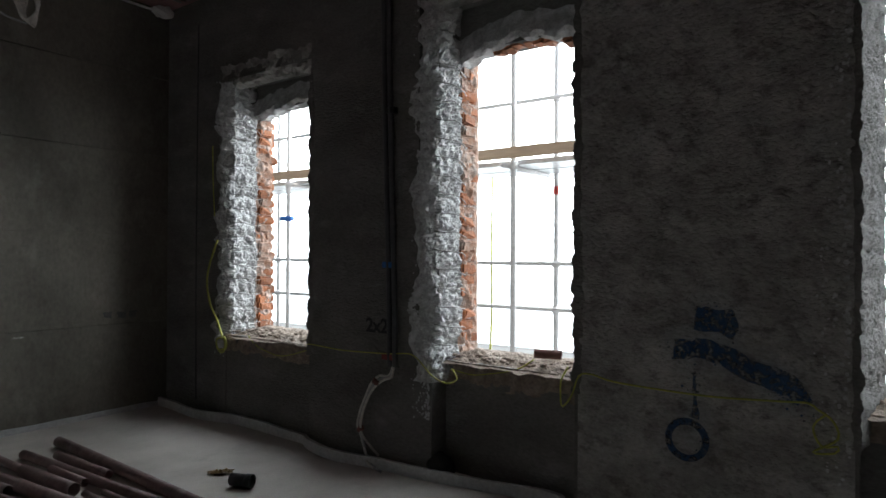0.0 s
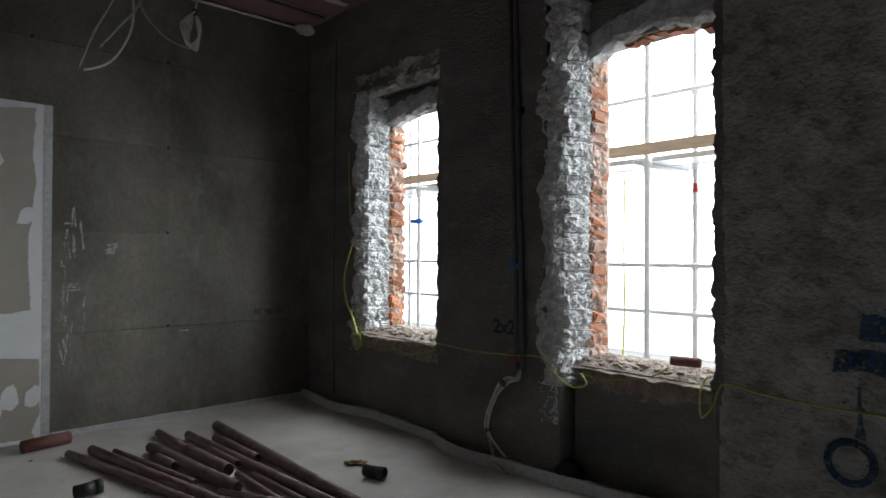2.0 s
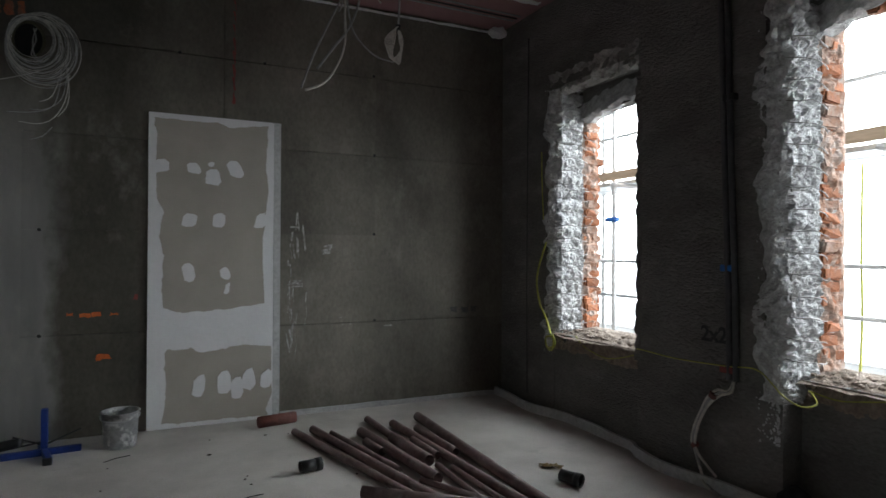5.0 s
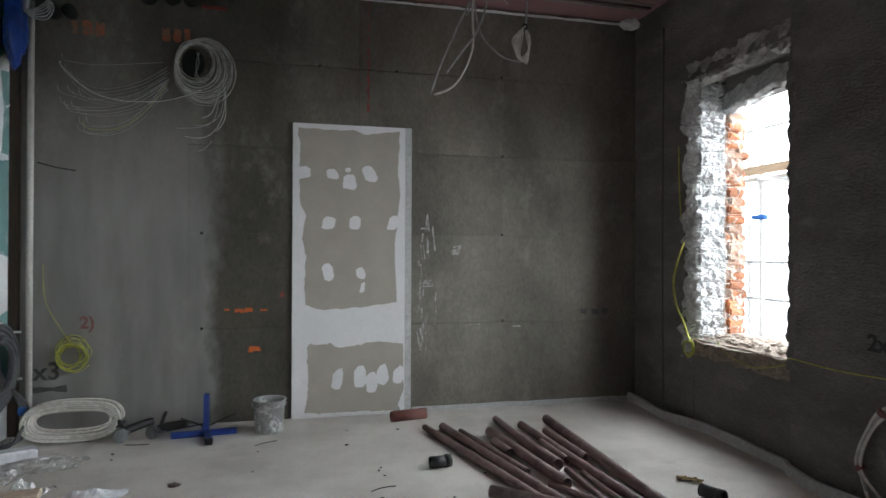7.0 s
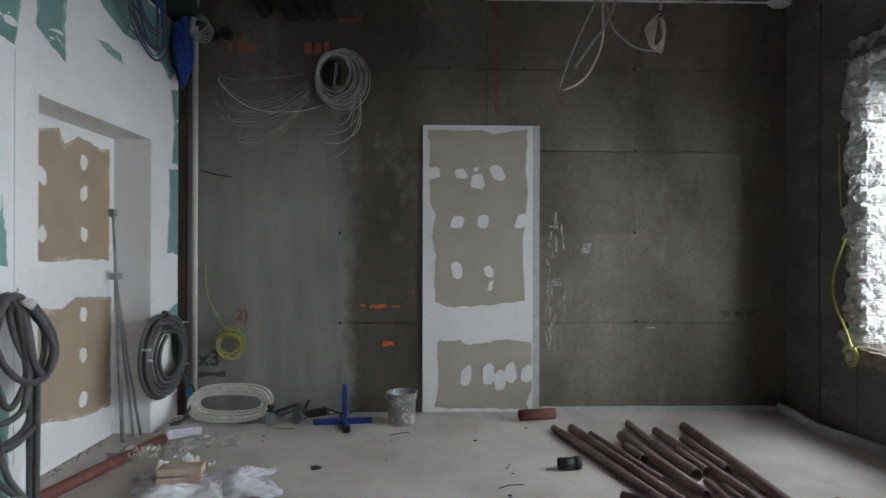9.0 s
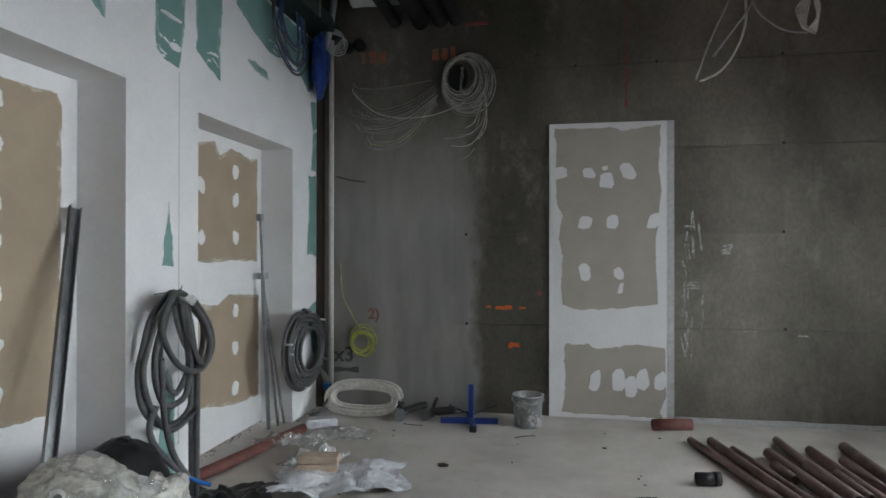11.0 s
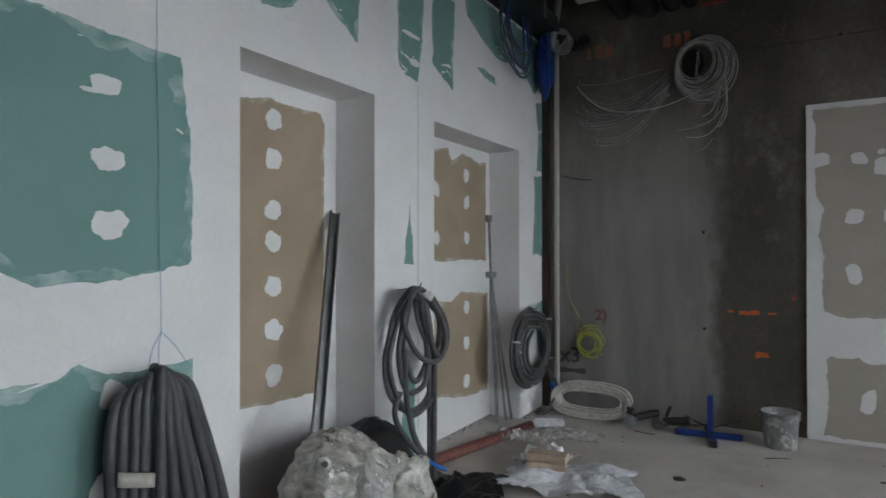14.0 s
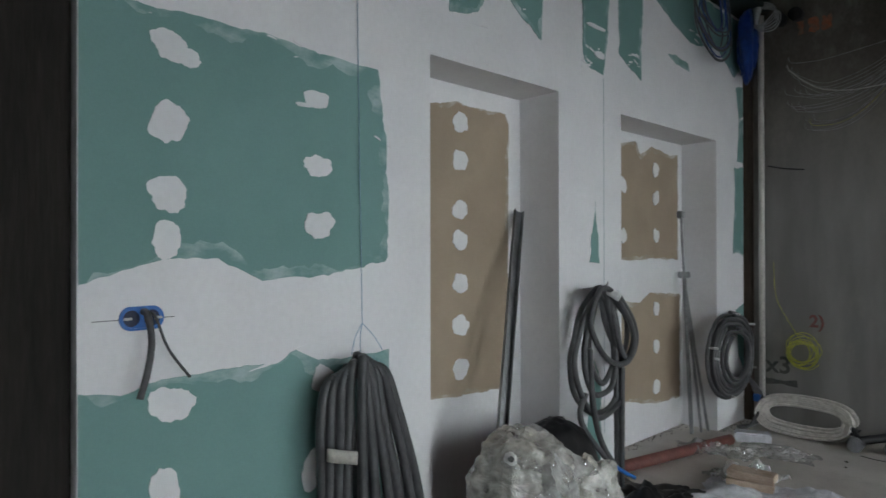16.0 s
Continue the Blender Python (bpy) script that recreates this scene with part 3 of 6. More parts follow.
STIRRUP = surf("dusty_steel_wire", (0.42, 0.41, 0.40), (0.22, 0.2, 0.19), 20, 0.6, 0.1, 60)
window_count = 0
for y0, y1, face, para, sill, head, outer in WINDOWS:
    window_count += 1
    third = window_count == 3
    win = thing("window_%d" % window_count, "unglazed window opening with hacked concrete and brick reveals", "window", (face, (y0 + y1) / 2, sill), kind="structure")
    win_in = Matrix.Translation((-face, -(y0 + y1) / 2, -sill))

    def wp(name, bm, m, label="", smooth=True, parent=win, back=win_in):
        o = part(name, bm, m, parent, label, smooth)
        o.matrix_parent_inverse = Matrix()
        o.data.transform(back)
        return o

    brick_x = face + (0.30 if not third else 0.5)
    yo_far = y1 if not third else y1 - 0.09
    wp("far_reveal", corner_strip(face, brick_x, y1, yo_far, 1, sill - 0.12, head, window_count * 3.7, 0.03 if third else 0.175, 0.022 if third else 0.048, 0.0 if third else BREAK_IN), PLASTER if third else CHIPPED, "hacked pale grey concrete", False)
    wp("near_reveal", corner_strip(PIER, OUT, y0, y0, -1, sill - 0.05, head - 0.1, window_count * 5.1 + 2, 0.05, 0.022), PLASTER, "", False)
    # head: rough broken edge, plain lintel face, rough arch edge
    bm = bmesh.new()
    hacked(bm, (face - 0.012, y0 - 0.03, head + 0.09), (0.10, 0, -0.16), (0, y1 - y0 + 0.1, 0), 16, 90, 0.045, (-1, 0, -0.7), 3.0 + window_count, 0.05)
    wp("broken_head", bm, RENDER_COAT, "", False)
    bm = bmesh.new()
    n = 70
    prev = None
    for i in range(n + 1):
        a = y0 - 0.01 + (y1 - y0 + 0.02) * i / n
        rise = 0.09 * math.sin(math.pi * i / n) if not third else 0
        low = outer - 0.05 + rise + 0.03 * rough((a, 1.0, 2.0), 8, window_count)
        line = []
        for k, (dx, dz) in enumerate(((0.292, 0.17), (0.288, 0.11), (0.275, 0.06), (0.268, 0.03), (0.280, 0.005), (0.31, -0.01), (0.36, 0.0), (0.42, 0.01), (0.455, 0.06))):
            e = 0.022 * rough((a, k * 0.11, 4.0), 13, window_count) if 0 < k else 0
            line.append(bm.verts.new((face + dx - abs(e) * 0.7, a, low + dz + e)))
        if prev:
            for k in range(len(line) - 1):
                bm.faces.new((prev[k], prev[k + 1], line[k + 1], line[k]))
        prev = line
    wp("arch_lip", bm, CHIPPED, "broken grey concrete arch edge", False)
    bm = boxes(((face + 0.296, y0, outer + 0.03), (OUT - 0.035, y1, head)))
    wp("lintel_face", bm, PLASTER, "", False)
    if window_count == 2:
        for k in range(9):
            rnd = random.Random(k)
            a = 1.42 + 0.07 * k
            rise = 0.09 * math.sin(math.pi * (a - y0) / (y1 - y0))
            o = new("brick", HALF_BRICKS[k % 2])
            o.parent = win
            o.matrix_basis = win_in @ pose(face + 0.37, a, outer - 0.02 + rise + rnd.uniform(-0.015, 0.01), 90 + rnd.uniform(-8, 8), rnd.uniform(-6, 6), rnd.uniform(-6, 6))
    # sill of rubble and mortar
    bm = bmesh.new()
    hacked(bm, (para - 0.02, y0 - 0.02, sill - 0.005), (OUT - para + 0.01, 0, 0.045), (0, y1 - y0 + 0.05, 0), 34, 70, 0.03, (0, 0, 1), 8.0 + window_count, 0.05)
    hacked(bm, (para - 0.006, y0 - 0.02, sill - 0.12), (0, 0, 0.125), (0, y1 - y0 + 0.05, 0), 10, 70, 0.022, (-1, 0, 0.2), 8.0 + window_count, 0.03)
    rnd = random.Random(90 + window_count)
    for k in range(70):
        q = Vector((para + rnd.uniform(-0.01, OUT - para - 0.03), rnd.uniform(y0, y1), sill + 0.03))
        r = rnd.uniform(0.006, 0.02)
        vs = bmesh.ops.create_icosphere(bm, subdivisions=1, radius=r)["verts"]
        for v in vs:
            v.co = Vector((v.co.x * 1.3, v.co.y * 1.3, v.co.z * 0.8)) * (1 + 0.4 * noise.noise(v.co * 60 + q)) + q
    wp("sill", bm, RUBBLE, "rubble and mortar sill", False)
    if third:
        continue
    # exposed stirrup wires across the hacked concrete
    z = sill + 0.12
    k = 0
    while z < head - 0.35:
        wob = random.Random(k + window_count * 50)
        pts = [(face + 0.02, y1 + 0.0, z + 0.012), (face + 0.05, y1 - 0.06, z), (face + 0.1, y1 - 0.092 - wob.random() * 0.014, z + wob.uniform(-0.012, 0.012)), (face + 0.2, y1 - 0.086 - wob.random() * 0.014, z - 0.02 + wob.uniform(-0.01, 0.01)), (face + 0.31, y1 - 0.045, z - 0.03 + wob.uniform(-0.015, 0.015))]
        wp("stirrup_wire", tube(pts, 0.0034, 0.04, 5), STIRRUP)
        z += 0.118
        k += 1
    # bricks of the outer leaf in pale mortar
    wp("mortar_bed", boxes(((brick_x, y1 - 0.004, sill), (OUT - 0.02, y1 + 0.03, outer + 0.05))), CHIPPED, "", False)
    bm = bmesh.new()
    hacked(bm, (brick_x - 0.02, y1 - 0.006, sill), (OUT + 0.02 - brick_x, -0.002, 0), (0, 0, outer + 0.08 - sill), 18, 170, 0.04, (0, -1, 0), 21.0 + window_count)
    wp("mortar_smear", bm, MORTARED, "pale mortar between the bricks", False)
    z = sill + 0.06
    row = 0
    while z < outer - 0.06:
        rnd = random.Random(row + 200 * window_count)
        for dx, kinds in ((0.083, BRICKS), (0.155, HALF_BRICKS)):
            o = new("brick", rnd.choice(kinds))
            o.parent = win
            o.matrix_basis = win_in @ pose(brick_x + dx - 0.008 + rnd.uniform(-0.014, 0.010), y1 + 0.036 + (0.012 if dx > 0.1 else 0) + rnd.uniform(-0.02, 0.016), z, rnd.uniform(-8, 8), rnd.uniform(-5, 5), rnd.uniform(-14, 14))
        z += 0.077
        row += 1

# spatter of pale plaster beside the hacked corners
def spatter(x, y, z0, z1, reach, count, seed):
    bm = bmesh.new()
    rnd = random.Random(seed)
    for k in range(count):
        u, v = y + reach * rnd.random() ** 2.2, rnd.uniform(z0, z1)
        r = rnd.uniform(0.002, 0.010) * (1.3 - 0.6 * (u - y) / reach)
        vs = [bm.verts.new((x - 0.006 - rnd.random() * 0.004, u + r * math.cos(q) * rnd.uniform(0.6, 1.2), v + 1.2 * r * math.sin(q) * rnd.uniform(0.6, 1.2))) for q in (0, 1.05, 2.1, 3.14, 4.2, 5.24)]
        bm.faces.new(vs)
    o = part("plaster_spatter", bm, CHIPPED, wall_right, "pale plaster spatter")
    return tagged(o, kind="stuff")


spatter(RIGHT - 0.004, 4.47, 0.5, 2.85, 0.12, 200, 1)
spatter(PIER - 0.008, 2.27, 0.35, 3.0, 0.14, 300, 2)
spatter(PIER - 0.008, 2.27, 0.35, 0.9, 0.12, 110, 3)
spatter(PIER - 0.010, 0.07, 0.0, 3.0, 0.13, 320, 4)

# uneven trowelled skin on the piers
def pier_skin(x, y0, y1, z0, z1, amp, seed, m):
    bm = bmesh.new()
    ny, nz = int((y1 - y0) / 0.011), int((z1 - z0) / 0.011)
    rows = []
    for j in range(nz + 1):
        z = z0 + (z1 - z0) * j / nz
        row = []
        for i in range(ny + 1):
            y = y0 + (y1 - y0) * i / ny
            a = noise.noise(Vector((y * 2.2, z * 2.6, seed))) * 0.6
            b = noise.noise(Vector((y * 22, z * 27, seed + 3)))
            c = noise.noise(Vector((y * 46, z * 50, seed + 6)))
            coarse = min(1.0, max(0.15, 0.6 + 1.6 * noise.noise(Vector((y * 1.4 + 5, z * 1.4, seed + 9)))))
            edge = min(1.0, 12 * min(y - y0, y1 - y) + 0.1)
            row.append(bm.verts.new((x - 0.003 - edge * amp * (1.2 + a + coarse * (0.9 * b + 0.9 * c)), y, z)))
        rows.append(row)
    for j in range(nz):
        for i in range(ny):
            bm.faces.new((rows[j][i], rows[j + 1][i], rows[j + 1][i + 1], rows[j][i + 1]))
    return part("plaster_skin", bm, m, wall_right)


pier_skin(PIER, 0.05, 1.285, 0.0, CEIL, 0.006, 2.0, RENDER_COAT)
pier_skin(PIER, 2.40, 3.35, 0.0, CEIL, 0.005, 7.0, PLASTER)
pier_skin(RIGHT, 4.59, BACK - 0.01, 0.0, CEIL, 0.004, 12.0, PLASTER)
pier_skin(NICHE, 1.34, 2.25, 0.0, 0.6, 0.005, 15.0, PLASTER)

# ---- formwork panels of the concrete wall ----
ROWS = [0.0, 0.775, 1.553, 2.27, 2.98, CEIL]
for c0, c1, m in ((-2.1, -0.85, CONCRETE), (-0.85, 0.53, CONCRETE), (0.53, 1.84, CONCRETE), (1.84, RIGHT, CONCRETE)):
    rows = ROWS if c0 > -1 else [0.0, CEIL]
    for z0, z1 in zip(rows, rows[1:]):
        g = 0.0032
        me = mesh_of("panel", boxes(((c0 + (g if 0 < c0 < 1 else 0), BACK - 0.006, z0 + g), (c1 - (g if 0 < c1 < 1 else 0), BACK + 0.016, z1 - g))), m)
        o = new("panel", me)
        o.parent = wall_back
for u, v in ((-0.74, 1.553), (-0.735, 0.775), (1.83, 1.565), (1.84, 0.785), (0.195, 2.985), (0.855, 2.985), (1.82, 3.0), (1.83, 2.28)):
    bm = slab([(u + 0.013 * math.cos(k * math.pi / 6), v + 0.013 * math.sin(k * math.pi / 6)) for k in range(12)], on_back, 0.002)
    part("tie_hole", bm, BLACK, wall_back)
rnd = random.Random(19)
for k in range(46):
    if k < 30:
        u, v, w, h = 1.06 + 0.16 * rnd.random() ** 2, rnd.uniform(0.55, 1.72), rnd.uniform(0.002, 0.007), rnd.uniform(0.03, 0.12)
    elif k < 38:
        u, v, w, h = rnd.uniform(1.06, 1.2), rnd.choice((1.12, 1.66)) + rnd.uniform(-0.05, 0.05), rnd.uniform(0.02, 0.06), rnd.uniform(0.003, 0.012)
    elif k < 42:
        u, v, w, h = 1.40 + rnd.uniform(-0.03, 0.03), 1.43 + rnd.uniform(-0.025, 0.025), rnd.uniform(0.015, 0.045), rnd.uniform(0.01, 0.03)
    else:
        u, v, w, h = rnd.uniform(1.5, 2.6), rnd.uniform(0.7, 2.4), rnd.uniform(0.02, 0.06), rnd.uniform(0.002, 0.006)
    lean = rnd.uniform(-0.2, 0.2)
    part("lime_scrape", slab(ragged([(u - w - h * lean, v - h), (u + w - h * lean, v - h * 0.9), (u + w + h * lean, v + h), (u - w * 0.6 + h * lean, v + h * 0.85)], 0.004, 0.01, 300 + k), on_back, 0.0010 + 0.00003 * k), SCRAPE, wall_back)
part("dark_wire", tube([(-1.93, BACK - 0.01, 2.085), (-1.8, BACK - 0.012, 2.05), (-1.66, BACK - 0.01, 2.03)], 0.006, 0.05, 6), BLACK, wall_back)

# foam edge strip along the walls
strip_pts = [(1.0, BACK - 0.014), (2.0, BACK - 0.014), (3.14, BACK - 0.014)]
bm = bmesh.new()


def strip(bm, line, h0=0.0, h1=0.045, t=0.012, seed=0):
    prev = None
    for i, (x, y) in enumerate(line):
        a = Vector(line[max(i - 1, 0)])
        b = Vector(line[min(i + 1, len(line) - 1)])
        d = (b - a).normalized()
        nrm = Vector((-d.y, d.x)) * t
        top = h1 + 0.012 * noise.noise(Vector((x * 3, y * 3, seed)))
        ring = [bm.verts.new(p) for p in ((x, y, h0), (x, y, top), (x + nrm.x, y + nrm.y, top), (x + nrm.x, y + nrm.y, h0))]
        if prev:
            for k in range(4):
                bm.faces.new((prev[k], prev[(k + 1) % 4], ring[(k + 1) % 4], ring[k]))
        prev = ring
    return bm


edge_back = part("trim_back", strip(bmesh.new(), [(p.x, p.y) for p in smooth_line([(x, y, 0) for x, y in strip_pts], 0.06)]), STRIP)
tagged(edge_back, "pale grey foam edge strip along the concrete wall", "edge strip", kind="structure")
right_line = smooth_line([(3.12, BACK - 0.02, 0), (3.11, 5.1, 0), (3.06, 4.66, 0), (3.12, 4.36, 0), (3.15, 4.2, 0), (3.145, 4.04, 0), (3.13, 3.68, 0), (3.12, 3.40, 0), (3.06, 3.30, 0), (3.0, 3.08, 0), (2.995, 2.93, 0), (3.03, 2.72, 0), (3.05, 2.5, 0), (3.06, 2.27, 0), (3.12, 1.9, 0), (3.18, 1.57, 0), (3.17, 1.39, 0), (3.08, 1.28, 0), (3.08, 0.8, 0), (3.08, 0.2, 0)], 0.05)
edge_right = part("trim_right", strip(bmesh.new(), [(p.x, p.y) for p in right_line], 0.0, 0.07, -0.028, 4), STRIP)
tagged(edge_right, "wavy grey foam edge strip along the window wall", "edge strip", kind="structure")

def haze_band(outline, place, seed, wide=0.03, height=0.0032, start=-9.0):
    """A thin smear of filler that thins out from the edge of a bare area inwards."""
    bm = bmesh.new()
    n = len(outline)
    turn = sum(outline[i][0] * outline[(i + 1) % n][1] - outline[(i + 1) % n][0] * outline[i][1] for i in range(n))
    turn = 1 if turn > 0 else -1
    rows = []
    for i in range(n):
        a, b, c = Vector((*outline[i - 3], 0)), Vector((*outline[i], 0)), Vector((*outline[(i + 3) % n], 0))
        d = (c - a).normalized()
        inward = Vector((-d.y, d.x, 0)) * turn
        w = wide * max(0.1, 0.7 + 1.3 * noise.noise(Vector((b.x * 7, b.y * 7, seed))) + 0.5 * noise.noise(Vector((b.x * 30, b.y * 30, seed))))
        w = w if b.x > start else 0.002
        p, q, lift = b + inward * 0.001, b + inward * w, height + 0.00006 * (i % 23)
        rows.append((bm.verts.new(place(p.x, p.y, lift)), bm.verts.new(place(q.x, q.y, lift))))
    for i in range(n):
        (a, b), (c, d) = rows[i], rows[(i + 1) % n]
        bm.faces.new((a, b, d, c))
    return bm


# ---- plasterboard infill of the doorway in the concrete wall ----
infill = thing("blocked_doorway", "tan plasterboard doorway infill with white filler dabs", "doorway panel", (0.49, BACK, 0), kind="structure")
inf_in = Matrix.Translation((-0.49, -BACK, 0))


def ip(name, bm, m, label=""):
    o = part(name, bm, m, infill, label)
    o.data.transform(inf_in)
    return o


ip("board", boxes(((-0.024, BACK - 0.03, 0.004), (0.932, BACK - 0.004, 2.488)), bevel=0.003), FILLER, "white filled board edges")
ip("exposed_paper", slab(ragged([(0.02, 2.445), (0.23, 2.44), (0.47, 2.447), (0.58, 2.41), (0.63, 2.42), (0.84, 2.45), (0.885, 2.455), (0.865, 2.11), (0.888, 1.888), (0.856, 1.667), (0.842, 1.32), (0.863, 0.972), (0.62, 0.942), (0.43, 0.918), (0.18, 0.918), (0.085, 0.957), (0.074, 1.13), (0.093, 1.37), (0.058, 1.52), (0.082, 1.71), (0.043, 1.81), (0.032, 2.1), (0.042, 2.3)], 0.007, 0.016, 31), on_infill, 0.002), BOARD_BEIGE, "bare grey-beige board paper")
ip("exposed_paper", slab(ragged([(0.11, 0.61), (0.305, 0.63), (0.37, 0.595), (0.43, 0.6), (0.55, 0.61), (0.72, 0.629), (0.925, 0.609), (0.918, 0.443), (0.925, 0.2), (0.87, 0.076), (0.895, 0.032), (0.077, 0.045), (0.115, 0.249), (0.10, 0.42)], 0.008, 0.016, 33), on_infill, 0.002), BOARD_BEIGE, "bare grey-beige board paper")


def trowel_dab(cu, cv, ru, rv, lean, seed):
    """A dab pulled off with a broad knife: straight dragged sides, ragged ends."""
    rnd = random.Random(seed)
    c = [(-1, -0.8), (-0.3, -1), (0.5, -0.95), (1, -0.5), (0.9, 0.5), (0.45, 1), (-0.4, 0.85), (-0.95, 0.5)]
    c = [(u * rnd.uniform(0.8, 1.1), v * rnd.uniform(0.8, 1.1)) for u, v in c]
    return ragged([(cu + ru * (u + lean * v), cv + rv * v) for u, v in c], 0.005, 0.01, seed)


for k, (u, v, ru, rv, lean) in enumerate(((0.062, 2.074, 0.06, 0.058, 0.1), (0.306, 2.065, 0.055, 0.048, -0.2), (0.455, 2.005, 0.06, 0.075, -0.1), (0.44, 2.105, 0.025, 0.02, 0), (0.62, 2.077, 0.06, 0.065, -0.4), (0.272, 1.65, 0.06, 0.062, 0.1), (0.498, 1.661, 0.05, 0.064, 0.1), (0.825, 1.667, 0.05, 0.075, 0.3), (0.274, 1.235, 0.048, 0.078, -0.35), (0.548, 1.226, 0.042, 0.052, -0.25), (0.565, 1.10, 0.02, 0.055, 0.5), (0.359, 0.327, 0.052, 0.085, 0.3), (0.545, 0.336, 0.055, 0.105, 0.0), (0.648, 0.29, 0.05, 0.105, 0.05), (0.735, 0.35, 0.055, 0.10, 0.05), (0.878, 0.336, 0.05, 0.075, 0.0))):
    ip("filler_dab", slab(trowel_dab(u, v, ru, rv, lean, 60 + k), on_infill, 0.004 + 0.0004 * k), FILLER, "white filler dab")
ip("side_frame", boxes(((0.9325, BACK - 0.029, 0.0), (0.99, BACK - 0.006, 2.488)), bevel=0.004), STRIP, "grey rounded board edge")

# ---- the partition: bare board areas and filler dabs ----
for k, (o, hold) in enumerate((
    ([(0.42, 1.297), (0.52, 1.328), (0.653, 1.37), (0.818, 1.368), (1.003, 1.294), (1.235, 1.297), (1.445, 1.326), (1.56, 1.347), (1.575, 1.5), (1.56, 1.86), (1.518, 2.139), (1.339, 2.161), (1.236, 2.161), (1.048, 2.173), (0.743, 2.17), (0.521, 2.176), (0.42, 2.19)], (16,)),
    ([(1.574, 0.983), (1.417, 0.97), (1.234, 0.97), (1.138, 1.024), (1.068, 0.99), (0.877, 0.984), (0.635, 0.979), (0.536, 0.95), (0.442, 0.965), (0.42, 0.97), (0.42, 0.1), (1.574, 0.1)], (9, 11)),
    ([(1.93, 2.50), (2.03, 2.505), (2.12, 2.55), (2.2, 2.65), (2.27, 2.80), (1.93, 2.82)], ()),
    ([(2.34, 2.68), (2.45, 2.60), (2.605, 2.522), (2.62, 2.77), (2.6, 2.92), (2.32, 2.90)], ()),
    ([(2.995, 2.50), (3.06, 2.46), (3.2, 2.45), (3.25, 2.7), (3.28, 3.12), (2.98, 3.12)], ()),
    ([(3.375, 2.62), (3.5, 2.56), (3.642, 2.5), (3.667, 3.1), (3.38, 3.16)], ()),
    ([(3.11, 1.683), (3.085, 1.5), (3.05, 1.32), (3.154, 1.318), (3.14, 1.5)], ()),
    ([(3.85, 3.08), (4.1, 2.98), (4.35, 2.9), (4.8, 2.96), (5.1, 2.8), (5.26, 2.9), (5.26, 3.28), (3.8, 3.28)], ()),
    ([(4.0, 2.75), (4.12, 2.70), (4.33, 2.69), (4.3, 2.74), (4.1, 2.77)], ()),
    ([(5.16, 2.12), (5.20, 2.45), (5.14, 2.72), (5.275, 2.75), (5.275, 2.12)], (3,)),
    ([(5.07, 1.37), (5.12, 1.9), (5.10, 2.06), (5.275, 2.08), (5.275, 1.37)], (3,)),
    ([(5.17, 0.55), (5.12, 0.92), (5.275, 0.95), (5.275, 0.4)], (2,)),
    ([(3.02, 0.1), (3.05, 0.6), (3.1, 0.75), (3.17, 0.6), (3.16, 0.1)], ()),
)):
    line = ragged(o, 0.008, 0.02, 70 + k, hold)
    part("exposed_board", slab(line, on_left, 0.002), GREEN_SMEAR if k == 8 else BOARD_GREEN, wall_left, "bare green moisture-resistant board")
    if k not in (6, 8, 11, 12):
        part("filler_smear", haze_band(line, on_left, k * 3.3, 0.05 if k < 2 else 0.03, 0.0032, 0.46), GREEN_SMEAR, wall_left, "thin white filler smear")
for k, (u, v, ru, rv) in enumerate(((0.68, 2.06, 0.055, 0.05), (0.74, 2.03, 0.04, 0.03), (0.68, 1.813, 0.055, 0.065), (0.675, 1.576, 0.058, 0.058), (0.674, 1.429, 0.045, 0.062), (1.229, 1.974, 0.05, 0.036), (1.17, 1.945, 0.035, 0.008), (1.23, 1.719, 0.06, 0.042), (1.235, 1.494, 0.065, 0.05), (0.69, 0.898, 0.065, 0.055), (0.665, 0.62, 0.045, 0.075), (1.247, 0.902, 0.045, 0.05), (1.204, 0.562, 0.04, 0.07), (3.12, 2.72, 0.10, 0.012), (3.16, 2.56, 0.05, 0.02))):
    part("filler_dab", slab(blob(u, v, ru, rv, 120 + k), on_left, 0.004 + 0.0003 * k), FILLER, wall_left, "white filler dab")
rnd = random.Random(23)
for k in range(40):
    u, v, span = rnd.choice(((0.9, 2.16, 0.4), (3.1, 2.5, 0.12), (3.1, 2.62, 0.12), (3.5, 2.6, 0.14), (2.05, 2.53, 0.12), (2.45, 2.62, 0.1), (0.9, 0.99, 0.4), (4.3, 2.95, 0.3), (5.2, 2.5, 0.05), (1.56, 1.8, 0.03)))
    u, v = u + rnd.uniform(-span, span), v + rnd.uniform(-0.05, 0.05)
    w, h = rnd.uniform(0.008, 0.05), rnd.uniform(0.0015, 0.008)
    t = rnd.uniform(-0.5, 0.5)
    part("filler_stroke", slab(ragged([(u - w, v - h - t * w), (u + w, v - h + t * w), (u + w, v + h + t * w), (u - w * 0.7, v + h - t * w)], 0.003, 0.01, 500 + k), on_left, 0.0026 + 0.00003 * k), FILLER, wall_left)
S = RECESS_BACK / -2.32


def rs(pts):
    return [(y * S, 1.4 + (z - 1.4) * S) for y, z in pts]


